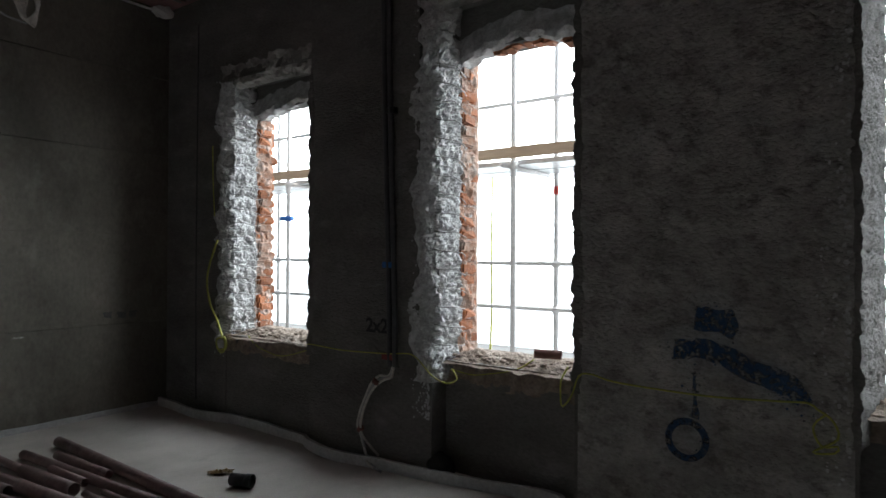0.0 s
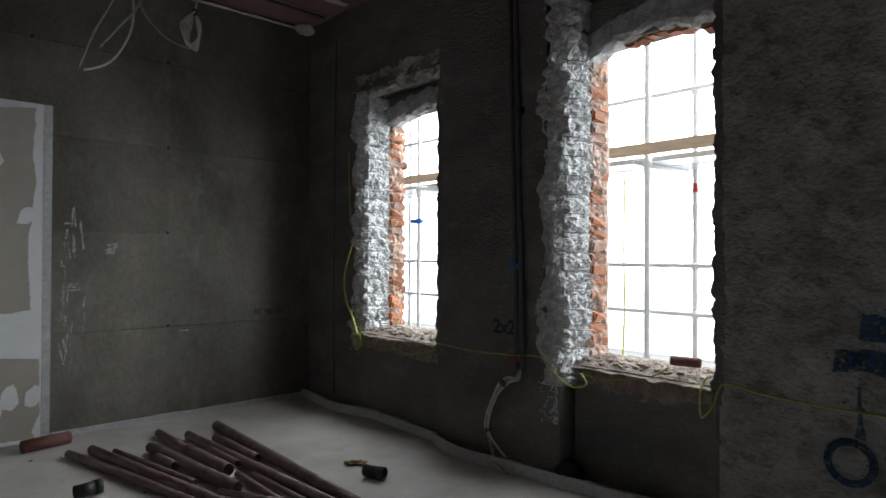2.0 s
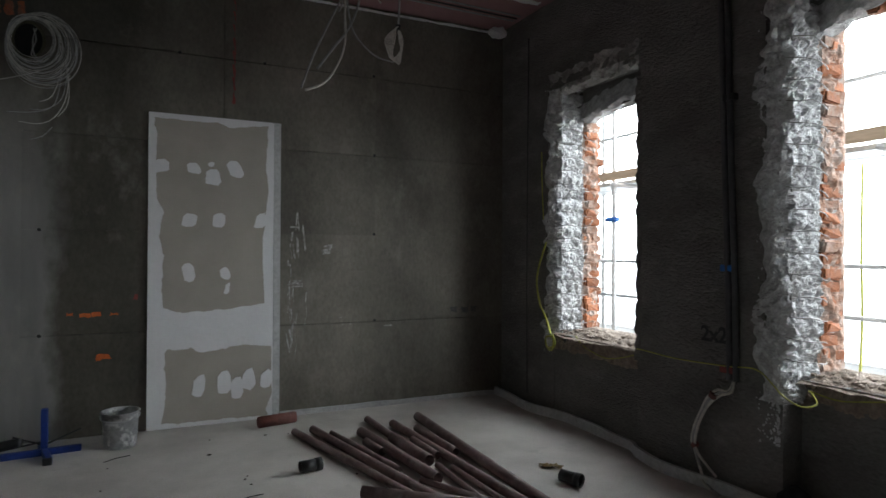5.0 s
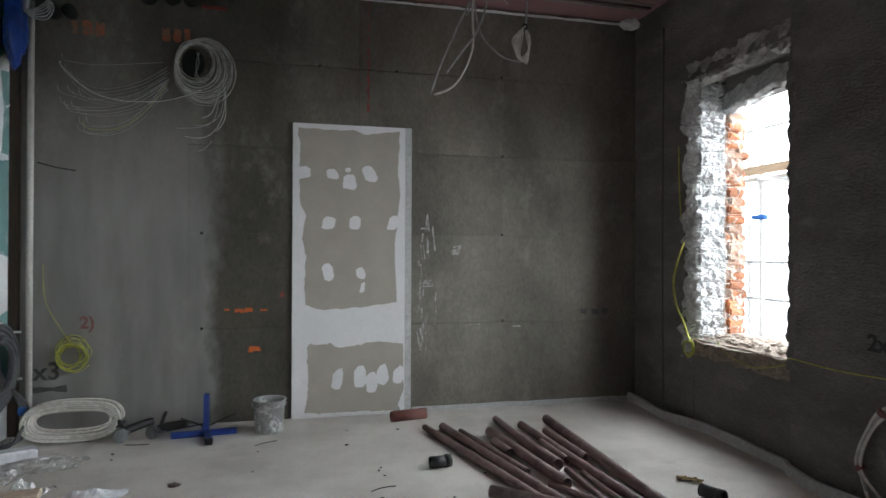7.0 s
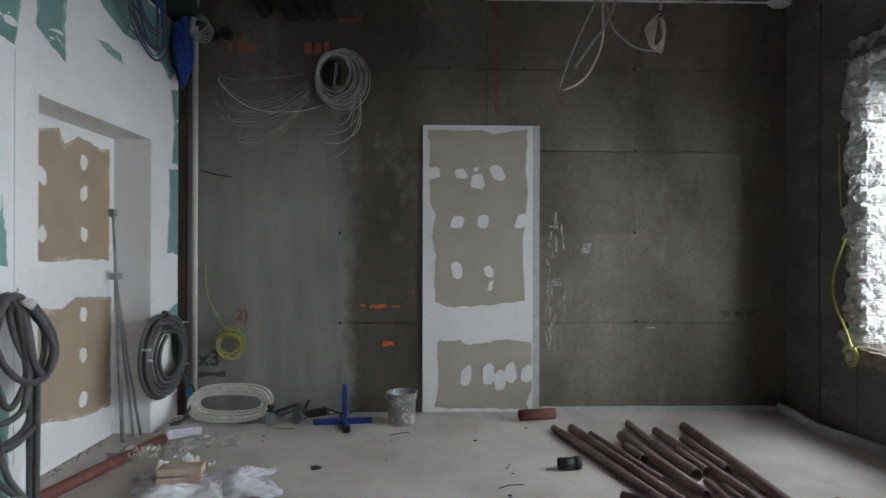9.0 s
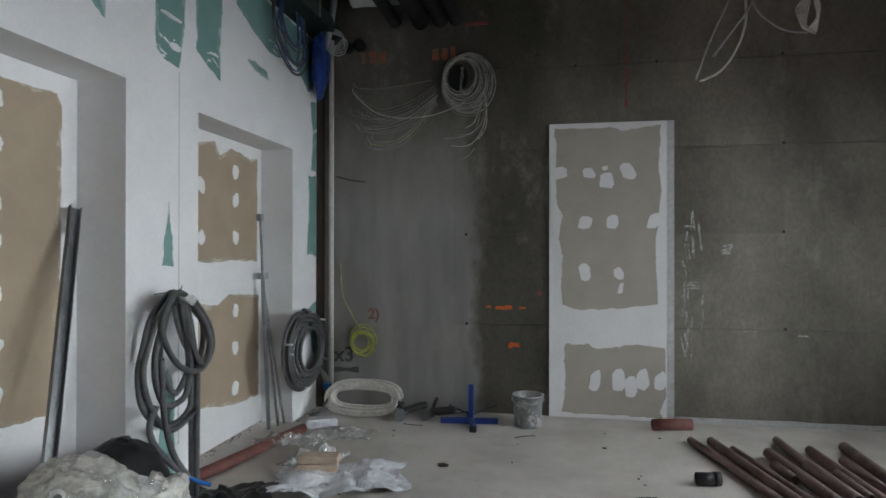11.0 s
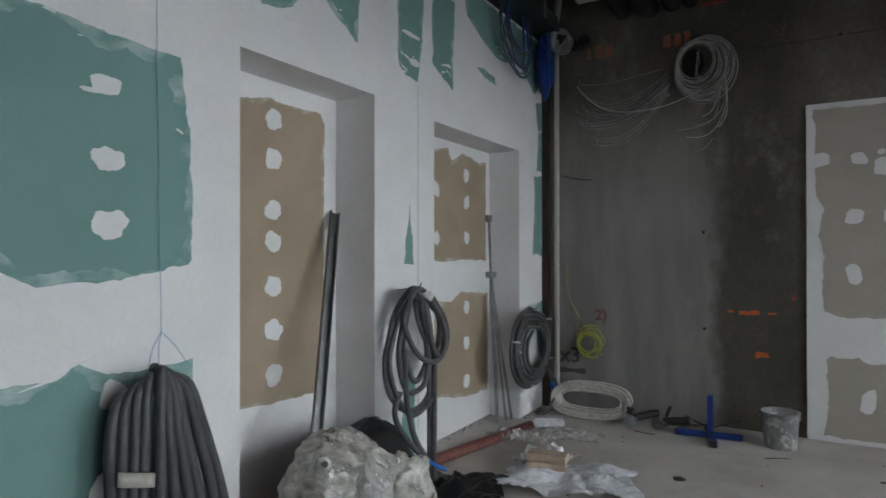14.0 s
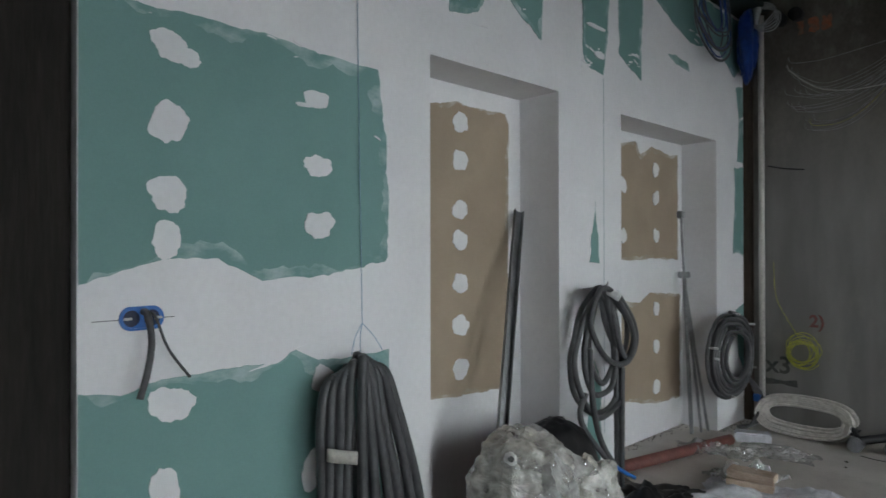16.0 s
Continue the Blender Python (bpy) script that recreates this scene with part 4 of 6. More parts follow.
for k, o in enumerate(([(1.84, 0.66), (2.008, 0.655), (2.345, 0.64), (2.588, 0.624), (2.585, 1.2), (2.59, 2.10), (2.56, 2.158), (2.305, 2.152), (2.186, 2.163), (2.009, 2.128), (1.84, 2.13)],
                       [(3.45, 1.35), (3.45, 2.12), (3.764, 2.137), (3.95, 2.17), (4.02, 2.08), (4.178, 2.159), (4.45, 2.12), (4.579, 2.141), (4.576, 1.326), (4.2, 1.34), (3.92, 1.322)],
                       [(3.45, 1.03), (3.76, 1.054), (4.0, 1.02), (4.15, 1.09), (4.605, 1.055), (4.602, 0.253), (4.2, 0.27), (3.759, 0.348), (3.45, 0.36)])):
    line = ragged(rs(o), 0.007, 0.016, 90 + k)
    part("exposed_paper", slab(line, on_recess, 0.002), BOARD_TAN, wall_left, "bare tan board paper")
    part("filler_smear", haze_band(line, on_recess, 50 + k * 3.3, 0.025), TAN_SMEAR, wall_left, "thin white filler smear")
for k, (y, z) in enumerate([(2.212, q) for q in (2.062, 1.86, 1.609, 1.448, 1.226, 1.005, 0.78)] + [(4.237, q) for q in (1.991, 1.784, 1.507, 0.966, 0.685, 0.386)] + [(3.78, q) for q in (1.85, 1.5)]):
    (y, z), = rs([(y, z)])
    part("filler_dab", slab(blob(y, z, 0.055 if k < 7 else 0.045, 0.052, 150 + k), on_recess, 0.004 + 0.0003 * k), FILLER, wall_left, "white filler dab")
# faint taped seams
for y, z0, z1 in ((3.205, 0.3, 2.43),):
    part("board_seam", slab([(y - 0.0025, z0), (y + 0.0025, z0), (y + 0.0025, z1), (y - 0.0025, z1)], on_left, 0.0015), surf("seam_grey", (0.5, 0.56, 0.58), (0.55, 0.6, 0.62), 8, 0.8, 0.0), wall_left)
part("board_seam", slab([(0.42, 1.245), (1.57, 1.235), (1.57, 1.241), (0.42, 1.251)], on_left, 0.0015), FILLER, wall_left)

# corner between partition and concrete: raw timber strip, dark steel beam over the partition
corner = part("corner_batten", boxes(((-2.2, 5.28, 0.0), (-2.04, 5.343, 3.3)), bevel=0.004), DARK_WOOD)
tagged(corner, "dark raw timber batten closing the corner", "batten", kind="structure")
# post made wide: its near-black colour also stands in for the unlit opening
end_post = part("end_post", boxes(((-2.48, 0.20, 0.0), (-2.14, 0.412, CEIL)), bevel=0.008), UNLIT_WOOD)
tagged(end_post, "dark timber post at the partition's free end, widened over the unlit opening", "post", kind="structure")
beam = thing("cable_tray", "dark green steel cable tray over the partition", "cable tray", (-2.05, 3.0, 3.36), kind="structure")
for a, b in (((-0.2, -2.4, -0.03), (0.16, 2.3, -0.015)), ((-0.2, -2.4, -0.015), (-0.185, 2.3, 0.09)), ((0.145, -2.4, -0.015), (0.16, 2.3, 0.09))):
    part("tray_plate", boxes((a, b)), DARK_STEEL, beam)
for k in range(5):
    part("hanger", boxes(((0.162, -2.2 + k, -0.02), (0.172, -2.18 + k, 0.256))), GALV, beam)

# ---- paint marks on the walls ----
for u0, u1, v in ((-0.565, -0.52, 0.925), (-0.48, -0.41, 0.915), (-0.40, -0.34, 0.92), (-0.28, -0.22, 0.92)):
    part("orange_mark", slab(ragged([(u0, v - 0.013), (u1, v - 0.013), (u1, v + 0.013), (u0, v + 0.013)], 0.008, 0.012, u0), on_back, 0.0015), ORANGE_PAINT, wall_back)
part("orange_mark", slab(ragged([(-0.37, 0.56), (-0.33, 0.585), (-0.27, 0.58), (-0.28, 0.61), (-0.34, 0.625), (-0.37, 0.61)], 0.012, 0.012, 6), on_back, 0.0015), ORANGE_PAINT, wall_back)
part("red_mark", slab(ragged([(-0.13, 1.02), (-0.09, 1.02), (-0.08, 1.08), (-0.12, 1.07)], 0.006, 0.012, 6), on_back, 0.0015), RED_PAINT, wall_back)
for u0, w in ((-1.70, 0.05), (-1.62, 0.06), (-1.53, 0.06), (-1.045, 0.05), (-0.95, 0.03), (-0.88, 0.04)):
    part("orange_mark", slab(ragged([(u0, 3.10), (u0 + w, 3.10), (u0 + w, 3.2), (u0, 3.2)], 0.015, 0.012, u0 * 7), on_back, 0.0015), surf("faded_orange_spray", (0.45, 0.12, 0.05), (0.22, 0.15, 0.11), 18, 0.9, 0.1), wall_back)
for k in range(9):
    z = 2.62 + k * 0.11
    part("red_line", slab(ragged([(0.60 + 0.004 * k % 3, z), (0.622, z), (0.615, z + 0.105), (0.597, z + 0.105)], 0.007, 0.012, k), on_back, 0.0015), RED_PAINT, wall_back)


def lettering(body, size, material, m, parent, name="lettering"):
    cu = bpy.data.curves.new(name, "FONT")
    cu.body, cu.size, cu.extrude, cu.offset = body, size, 0.0006, 0.004
    tmp = bpy.data.objects.new("tmp", cu)
    me = bpy.data.meshes.new_from_object(tmp)
    bpy.data.objects.remove(tmp)
    bpy.data.curves.remove(cu)
    me.materials.clear()
    me.materials.append(material)
    me.transform(m)
    o = new(name, me)
    o.parent = parent
    return o


lettering("2)", 0.13, surf("faded_red_paint", (0.25, 0.085, 0.075), (0.2, 0.12, 0.11), 30, 0.9, 0.1), pose(-1.63, BACK - 0.0075, 0.80, 90, 0, 0), wall_back)
lettering("x3", 0.19, FAINT, pose(-1.95, BACK - 0.0075, 0.41, 90, 0, 0), wall_back)
lettering("2x2", 0.13, BLACK_PAINT, pose(PIER - 0.018, 2.80, 0.87, 90, 0, -90), wall_right)
part("dark_bar", slab(ragged([(-1.95, 0.31), (-1.72, 0.31), (-1.72, 0.36), (-1.95, 0.36)], 0.01, 0.02, 3), on_back, 0.0012), FAINT, wall_back)
for u0, u1 in ((2.6, 2.68), (2.72, 2.8), (2.83, 2.9)):
    part("dark_bar", slab(ragged([(u0, 0.82), (u1, 0.82), (u1, 0.88), (u0, 0.88)], 0.01, 0.02, u0), on_back, 0.0012), FAINT, wall_back)
# blue spray on the broad pier
for k, o in enumerate(([(0.69, 1.04), (0.68, 1.155), (0.60, 1.14), (0.52, 1.15), (0.50, 1.06), (0.52, 1.0), (0.58, 1.045)], [(0.785, 0.89), (0.78, 0.99), (0.66, 1.0), (0.51, 0.96), (0.42, 0.93), (0.33, 0.90), (0.26, 0.85), (0.20, 0.76), (0.245, 0.745), (0.38, 0.80), (0.51, 0.854), (0.58, 0.89), (0.66, 0.905)], [(0.70, 0.62), (0.70, 0.84), (0.675, 0.845), (0.668, 0.62)])):
    part("blue_mark", slab(ragged(o, 0.010, 0.02, 40 + k), on_pier, 0.005), BLUE_PAINT, wall_right, "faded blue spray paint")
bm = bmesh.new()
rnd = random.Random(8)
for k in range(140):
    a, b = rnd.choice((((0.68, 1.14), (0.51, 1.08)), ((0.81, 0.94), (0.56, 0.94)), ((0.56, 0.93), (0.33, 0.80)), ((0.33, 0.80), (0.22, 0.68)), ((0.685, 0.84), (0.685, 0.5))))
    t = rnd.random()
    u, v, r = a[0] + (b[0] - a[0]) * t + rnd.gauss(0, 0.028), a[1] + (b[1] - a[1]) * t + rnd.gauss(0, 0.03), rnd.uniform(0.002, 0.007)
    bm.faces.new([bm.verts.new(on_pier(u + r * math.cos(q), v + r * math.sin(q) * rnd.uniform(0.7, 1.2), 0.004)) for q in (0, 1.05, 2.1, 3.14, 4.2, 5.24)])
tagged(part("blue_spatter", bm, BLUE_PAINT, wall_right, "fine blue paint spatter"), kind="stuff")
bm = bmesh.new()
ring = [(0.723 + 0.086 * math.cos(k * math.pi / 20), 0.508 + 0.088 * math.sin(k * math.pi / 20)) for k in range(40)]
sweep(bm, [Vector((PIER - 0.018, u, v)) for u, v in ring], 0.018, 6, True)
bmesh.ops.scale(bm, vec=(0.25, 1, 1), space=Matrix.Translation((-(PIER - 0.018), 0, 0)), verts=bm.verts)
part("blue_mark", bm, BLUE_PAINT, wall_right, "faded blue sprayed ring")

# ---- scaffold outside ----
scaffold = thing("scaffold", "pale weathered tube scaffold with timber toe boards", "scaffold", (4.5, 2.4, -0.3))


def sp(name, bm, m, label="", parent=scaffold, smooth=True):
    o = part(name, bm, m, parent, label, smooth)
    o.data.transform(Matrix.Translation((-4.5, -2.4, 0.3)))
    return o


for x, y in ((4.5, 2.445), (5.3, 2.43), (4.5, 5.22), (5.3, 6.34), (4.5, -0.3), (5.3, -0.3), (4.5, 7.9)):
    pole_part = sp("pole", tube([(x, y, -0.3), (x, y, 5.0)], 0.024, 9, 12, soft=False), SCAFFOLD)
    for z in ((0.88, 1.306, 2.855) if x > 5 else (2.13, )):
        sp("coupler", tube([(x, y, z - 0.035), (x, y, z + 0.035)], 0.036, 9, 10, soft=False), SCAFFOLD, "", pole_part)
for x, dz in ((5.26, 0.0),):
    for z in (0.88, 1.306, 2.855):
        sp("ledger", tube([(x, -3, z + dz), (x, 9, z + dz)], 0.02, 9, 10, soft=False), SCAFFOLD)
for y in (2.445, 5.1, -0.3):
    sp("transom", tube([(4.4, y + 0.05, 2.13), (5.4, y + 0.05, 2.13)], 0.022, 9, 10, soft=False), SCAFFOLD)
sp("deck", boxes(((4.55, -3, 2.14), (4.88, 9, 2.18)), ((4.91, -3, 2.14), (5.24, 9, 2.18))), GALV, "grey steel deck boards", smooth=False)
sp("toe_board", boxes(((4.44, -3, 2.185), (4.47, 9, 2.275))), TIMBER, "pale timber toe board", smooth=False)
sp("toe_board", boxes(((5.28, -3, 2.18), (5.31, 9, 2.29))), TIMBER, "pale timber toe board", smooth=False)
sp("red_tape", tube([(5.3, 2.43, 1.95), (5.3, 2.43, 2.03)], 0.026, 9, 12, soft=False), surf("red_tape", (0.6, 0.05, 0.03), None, 9, 0.5, 0.0), "red tape wrap")
sp("blue_clip", boxes(((4.44, 5.16, 1.74), (4.54, 5.3, 1.79)), bevel=0.01), BLUE_BOX, "blue plastic clip")
rope = part("rope", tube([(5.6, 3.3, 2.2), (5.6, 3.31, 1.4), (5.6, 3.3, 0.9), (5.6, 3.32, 0.3)], 0.012, 0.1, 6), CABLE_YELLOW, None, "", True)
rope.data.transform(Matrix.Translation((-5.6, -3.3, 0)))
rope.location = (5.6, 3.3, 0)
rope.parent = scaffold
rope.matrix_parent_inverse = Matrix.Translation((-4.5, -2.4, 0.3))
tagged(rope, "yellow-green hanging rope")

# ---- steel pipes on the floor ----
PIPES = [((1.0, 4.764), (1.47, 2.70), 0.0255), ((1.138, 4.748), (1.56, 2.55), 0.0303), ((1.255, 4.634), (1.442, 3.682), 0.0195), ((1.451, 4.515), (1.574, 3.391), 0.0363), ((1.415, 4.284), (1.442, 4.019), 0.0303), ((1.619, 4.873), (1.635, 4.287), 0.0269), ((1.617, 4.277), (1.655, 3.702), 0.0394), ((1.76, 4.655), (1.877, 2.65), 0.0308), ((1.887, 4.463), (1.911, 3.825), 0.0278), ((1.748, 4.209), (1.762, 3.806), 0.0262), ((2.016, 4.746), (1.95, 2.62), 0.0368), ((1.99, 3.732), (1.992, 2.98), 0.0263), ((1.693, 3.656), (1.68, 2.85), 0.0195), ((1.768, 3.593), (1.79, 2.8), 0.0175), ((1.097, 3.389), (1.66, 2.91), 0.0348), ((1.492, 3.459), (1.76, 2.92), 0.0184)]
for a, b, r in PIPES:
    lift = r + 0.002
    far, near = Vector((*a, lift)), Vector((*b, lift))
    mid = (far + near) / 2
    p = part("steel_pipe", hollow(far - mid, near - mid, r, 0.004), RUST, None, "", True)
    p.location = mid
    tagged(p, "short dusty red-brown steel pipe on the floor" if (far - near).length < 0.7 else "long dusty red-brown steel pipe in a loose pile", "pipe", "pipes on the floor")


def lone_pipe(name, a, b, r, m, label, category="pipe", wall=0.005):
    a, b = Vector(a), Vector(b)
    mid = (a + b) / 2
    o = part(name, hollow(a - mid, b - mid, r, wall), m, None, "", True)
    o.location = mid
    return tagged(o, label, category)


lone_pipe("pipe_offcut", (0.78, 5.06, 0.046), (1.08, 5.12, 0.046), 0.045, RED_PIPE, "red-brown pipe offcut beside the blocked doorway")
lone_pipe("pipe_offcut", (NICHE + 0.06, 1.655, 0.80), (NICHE + 0.10, 1.50, 0.80), 0.028, RED_PIPE, "short red-brown pipe offcut on the window sill")
lone_pipe("floor_pipe", (-2.13, 3.35, 0.038), (-1.89, 4.50, 0.038), 0.037, RED_PIPE, "faded red pipe lying along the partition")


def black_fitting(at, turn, label):
    t = thing("pipe_fitting", label, "pipe fitting", at, "black fittings")
    t.rotation_euler = (0, 0, turn)
    part("sleeve", hollow((-0.07, 0, 0), (0.04, 0, 0), 0.037, 0.005), BLACK, t, "", True)
    part("collar", hollow((0.03, 0, 0), (0.07, 0, 0), 0.041, 0.005), BLACK, t, "", True)
    return t


black_fitting((0.93, 3.93, 0.042), radians(8), "black plastic pipe fitting on the bare floor")
black_fitting((2.31, 3.06, 0.042), radians(-70), "black plastic pipe fitting near the window wall")

# crumpled things: a noisy sheet or lump
def lump(cx, cy, cz, rx, ry, rz, seed, rings=26, segs=36, crease=0.22, flat=True, wrinkle=0.0):
    bm = bmesh.new()
    bmesh.ops.create_uvsphere(bm, u_segments=segs, v_segments=rings, radius=1.0)
    for v in bm.verts:
        d = v.co.copy()
        k = 1 + crease * (noise.noise(d * 1.7 + Vector((seed, 0, 0))) + 0.7 * abs(noise.noise(d * 3.6 + Vector((0, seed, 0)))) - 0.5 * abs(noise.noise(d * 8.0 + Vector((0, 0, seed)))))
        if wrinkle:
            k += wrinkle * (abs(noise.noise(d * 6 + Vector((seed, 1, 0)))) + 0.6 * abs(noise.noise(d * 13 + Vector((seed, 5, 0)))) + 0.35 * abs(noise.noise(d * 27 + Vector((seed, 9, 0)))) - 0.45)
        p = Vector((d.x * rx, d.y * ry, d.z * rz)) * k
        p.z += cz
        if flat and p.z < 0:
            p.z *= 0.03
        v.co = p + Vector((cx, cy, 0))
    return bm


def crumpled(w, d, h, seed, n=30, edge=0.12, folds=3.2):
    """A crumpled sheet lying on the floor, folded up in ridges."""
    bm = bmesh.new()
    grid = []
    for i in range(n + 1):
        row = []
        for j in range(n + 1):
            u, v = i / n - 0.5, j / n - 0.5
            q = Vector((u * folds + seed, v * folds, seed))
            r = abs(noise.noise(q)) + 0.6 * abs(noise.noise(q * 2.3)) + 0.25 * abs(noise.noise(q * 6))
            border = 1 + edge * 2 * noise.noise(Vector((math.atan2(v, u) * 1.6 + seed, 3, seed)))
            fall = max(0.05, 1 - 1.7 * max(abs(u), abs(v)))
            row.append(bm.verts.new((u * w * border, v * d * border, 0.006 + h * r * (0.35 + fall))))
        grid.append(row)
    for i in range(n):
        for j in range(n):
            bm.faces.new((grid[i][j], grid[i + 1][j], grid[i + 1][j + 1], grid[i][j + 1]))
    return bm


def placed(ob, x, y, z=0.0, turn=0.0):
    ob.location = (x, y, z)
    ob.rotation_euler = (0, 0, radians(turn))
    return ob


rag = placed(part("foil_scrap", crumpled(0.15, 0.06, 0.04, 3.0, 16), GOLD), 2.37, 3.35, 0, -45)
tagged(rag, "crumpled amber foil scrap on the screed", "scrap")
# matt black lump filling the dark spot in the niche corner
sack = placed(part("black_lump", lump(0, 0, 0.05, 0.09, 0.09, 0.10, 8.0, 16, 22), MATT_BLACK, None, "", True), 3.14, 2.2)
tagged(sack, "matt black lump in the niche corner", "waste")

# ---- bucket ----
bucket = thing("bucket", "dented paint-spattered metal bucket on the floor", "bucket", (-0.19, 5.02, 0))
bm = bmesh.new()
prof = [(0.0, 0.0), (0.118, 0.0), (0.122, 0.01), (0.135, 0.27), (0.141, 0.272), (0.143, 0.285), (0.139, 0.29), (0.131, 0.285), (0.118, 0.02), (0.0, 0.02)]
rings = [[bm.verts.new((r * math.cos(k * math.pi / 16), r * math.sin(k * math.pi / 16), z)) for k in range(32)] for r, z in prof[1:-1]]
for A, B in zip(rings, rings[1:]):
    for k in range(32):
        bm.faces.new((A[k], A[(k + 1) % 32], B[(k + 1) % 32], B[k]))
bm.faces.new(rings[0])
bm.faces.new(rings[-1])
pail = part("body", bm, TIN, bucket, "", True)
part("rim", tube([(0.142 * math.cos(k * math.pi / 8), 0.142 * math.sin(k * math.pi / 8), 0.283) for k in range(16)], 0.007, 0.03, 6, True), TIN, pail, "", True)
part("handle", tube([(-0.14, -0.02, 0.25), (-0.12, -0.12, 0.24), (0, -0.165, 0.23), (0.12, -0.12, 0.24), (0.14, -0.02, 0.25)], 0.004, 0.02, 6), GALV, bucket, "thin wire handle", True)
part("contents", boxes(((-0.08, -0.08, 0.19), (0.08, 0.08, 0.2))), DIRT, bucket)
part("ear", boxes(((-0.15, -0.035, 0.235), (-0.134, -0.005, 0.265)), bevel=0.003), TIN, pail)
part("ear", boxes(((0.134, -0.035, 0.235), (0.15, -0.005, 0.265)), bevel=0.003), TIN, pail)

bucket.scale = (0.88,) * 3

# ---- blue cross stand ----
stand = thing("cross_stand", "blue painted steel cross stand with upright tube", "stand", (-0.65, 5.0, 0))
part("post", boxes(((-0.02, -0.02, 0.05), (0.02, 0.02, 0.32)), bevel=0.004), BLUE, stand)
leg = boxes(((-0.25, -0.018, 0.0), (0.22, 0.018, 0.045)), bevel=0.004)
bmesh.ops.rotate(leg, matrix=Matrix.Rotation(radians(6), 3, "Z"), verts=leg.verts)
part("leg", leg, BLUE, stand)
leg = boxes(((-0.018, -0.24, 0.0), (0.018, 0.2, 0.045)), bevel=0.004)
bmesh.ops.rotate(leg, matrix=Matrix.Rotation(radians(14), 3, "Z"), verts=leg.verts)
cross_leg = part("leg", leg, BLUE, stand)
part("end_cap", boxes(((0.02, -0.255, 0.0), (0.075, -0.235, 0.047)), bevel=0.003), BLACK, cross_leg, "black plastic end cap")
for a, b in (((-0.19, 0.05, 0.13), (0.02, 0, 0.06)), ((0.21, 0.08, 0.14), (0.0, 0, 0.07)), ((-0.28, -0.02, 0.06), (0.0, 0.02, 0.09))):
    part("rod", tube([a, b], 0.006, 9, 6, soft=False), BLACK, stand)

# ---- two angle grinders ----
for gx, gy, turn in ((-1.22, 5.0, 20), (-0.99, 5.03, -25)):
    g = thing("angle_grinder", "dusty dark angle grinder with steel guard", "power tool", (gx, gy, 0), "grinders on the floor")
    g.rotation_euler = (0, 0, radians(turn))
    part("motor_body", tube([(0.0, 0.0, 0.07), (0.07, 0.02, 0.085), (0.16, 0.05, 0.10), (0.2, 0.06, 0.10)], 0.03, 0.02, 12), BLACK, g, "", True)
    guard = part("guard", tube([(-0.03, -0.045, 0.05), (-0.03, -0.015, 0.05)], 0.05, 9, 20, soft=False), DULL_STEEL, g, "dusty steel guard")
    part("gear_head", lump(0.0, 0.0, 0.06, 0.04, 0.045, 0.035, gx, 10, 14, 0.15, False), CONDUIT, g, "", True)
    part("side_handle", tube([(0.0, 0.02, 0.08), (-0.03, 0.1, 0.13), (-0.04, 0.14, 0.15)], 0.015, 0.02, 10), BLACK, g, "", True)
    part("disc", tube([(-0.03, -0.055, 0.045), (-0.03, -0.058, 0.045)], 0.043, 9, 24, soft=False), DULL_STEEL, guard, "steel cutting disc")

# ---- coils ----
def coil(loop, turns, r, jitter, seed, material, name, parent, step=0.03, sides=6, ribs=0.0):
    """Turns of hose: loop(t, k) gives a point for the fraction t of turn k."""
    rnd = random.Random(seed)
    pts = []
    off = Vector()
    for k in range(turns):
        nxt = Vector((rnd.uniform(-1, 1), rnd.uniform(-1, 1), rnd.uniform(-1, 1))) * jitter
        for i in range(12):
            t = i / 12
            pts.append(Vector(loop(t, k)) + off.lerp(nxt, t))
        off = nxt
    bm = bmesh.new()
    sweep(bm, smooth_line(pts, step), r, sides, False, ribs)
    return part(name, bm, material, parent, "", True)


# white oval coil standing at the wall
white_coil = thing("cable_coil", "off-white flexible hose coil leaning against the concrete wall", "coil", (-1.60, 5.16, 0))
for k in range(5):

    def oval(t, n, k=k):
        a = 2 * math.pi * t
        g = 0.014 * ((n + k) % 5)
        c, up = math.cos(a), math.sin(a)
        h = (0.130 - g) * math.copysign(abs(up) ** 0.8, up)
        return ((0.325 - 1.1 * g) * math.copysign(abs(c) ** 0.72, c), -0.055 + 0.45 * h + 0.016 * (n - 2) + 0.008 * k, 0.142 + h)

    coil(oval, 4, 0.0105, 0.013, 400 + k, CABLE_WHITE, "strand", white_coil, 0.025)
part("tie", tube([(0.29, -0.04, 0.08), (0.33, -0.10, 0.10), (0.36, -0.06, 0.12), (0.32, -0.02, 0.10)], 0.008, 0.02, 6, True), BLACK, white_coil)

# yellow-green coil hung on the concrete wall
ycoil = thing("cable_coil", "yellow-green earth wire coil hung on the concrete wall", "coil", (-1.665, BACK - 0.03, 0.6))
for k in range(3):
    coil(lambda t, n, k=k: ((0.092 + 0.005 * n) * math.cos(2 * math.pi * t), -0.012 * k, (0.092 + 0.006 * n) * math.sin(2 * math.pi * t)), 4, 0.0034, 0.04, 30 + k, CABLE_YELLOW, "strand", ycoil, 0.02, 5)
part("nail", tube([(0, 0.03, 0.12), (0, -0.03, 0.125)], 0.004, 9, 6, soft=False), GALV, ycoil)
part("tail", tube([(-0.02, -0.01, 0.1), (-0.1, 0, 0.22), (-0.2, 0.01, 0.42), (-0.22, 0.015, 0.7)], 0.003, 0.03, 5), CABLE_YELLOW, ycoil)

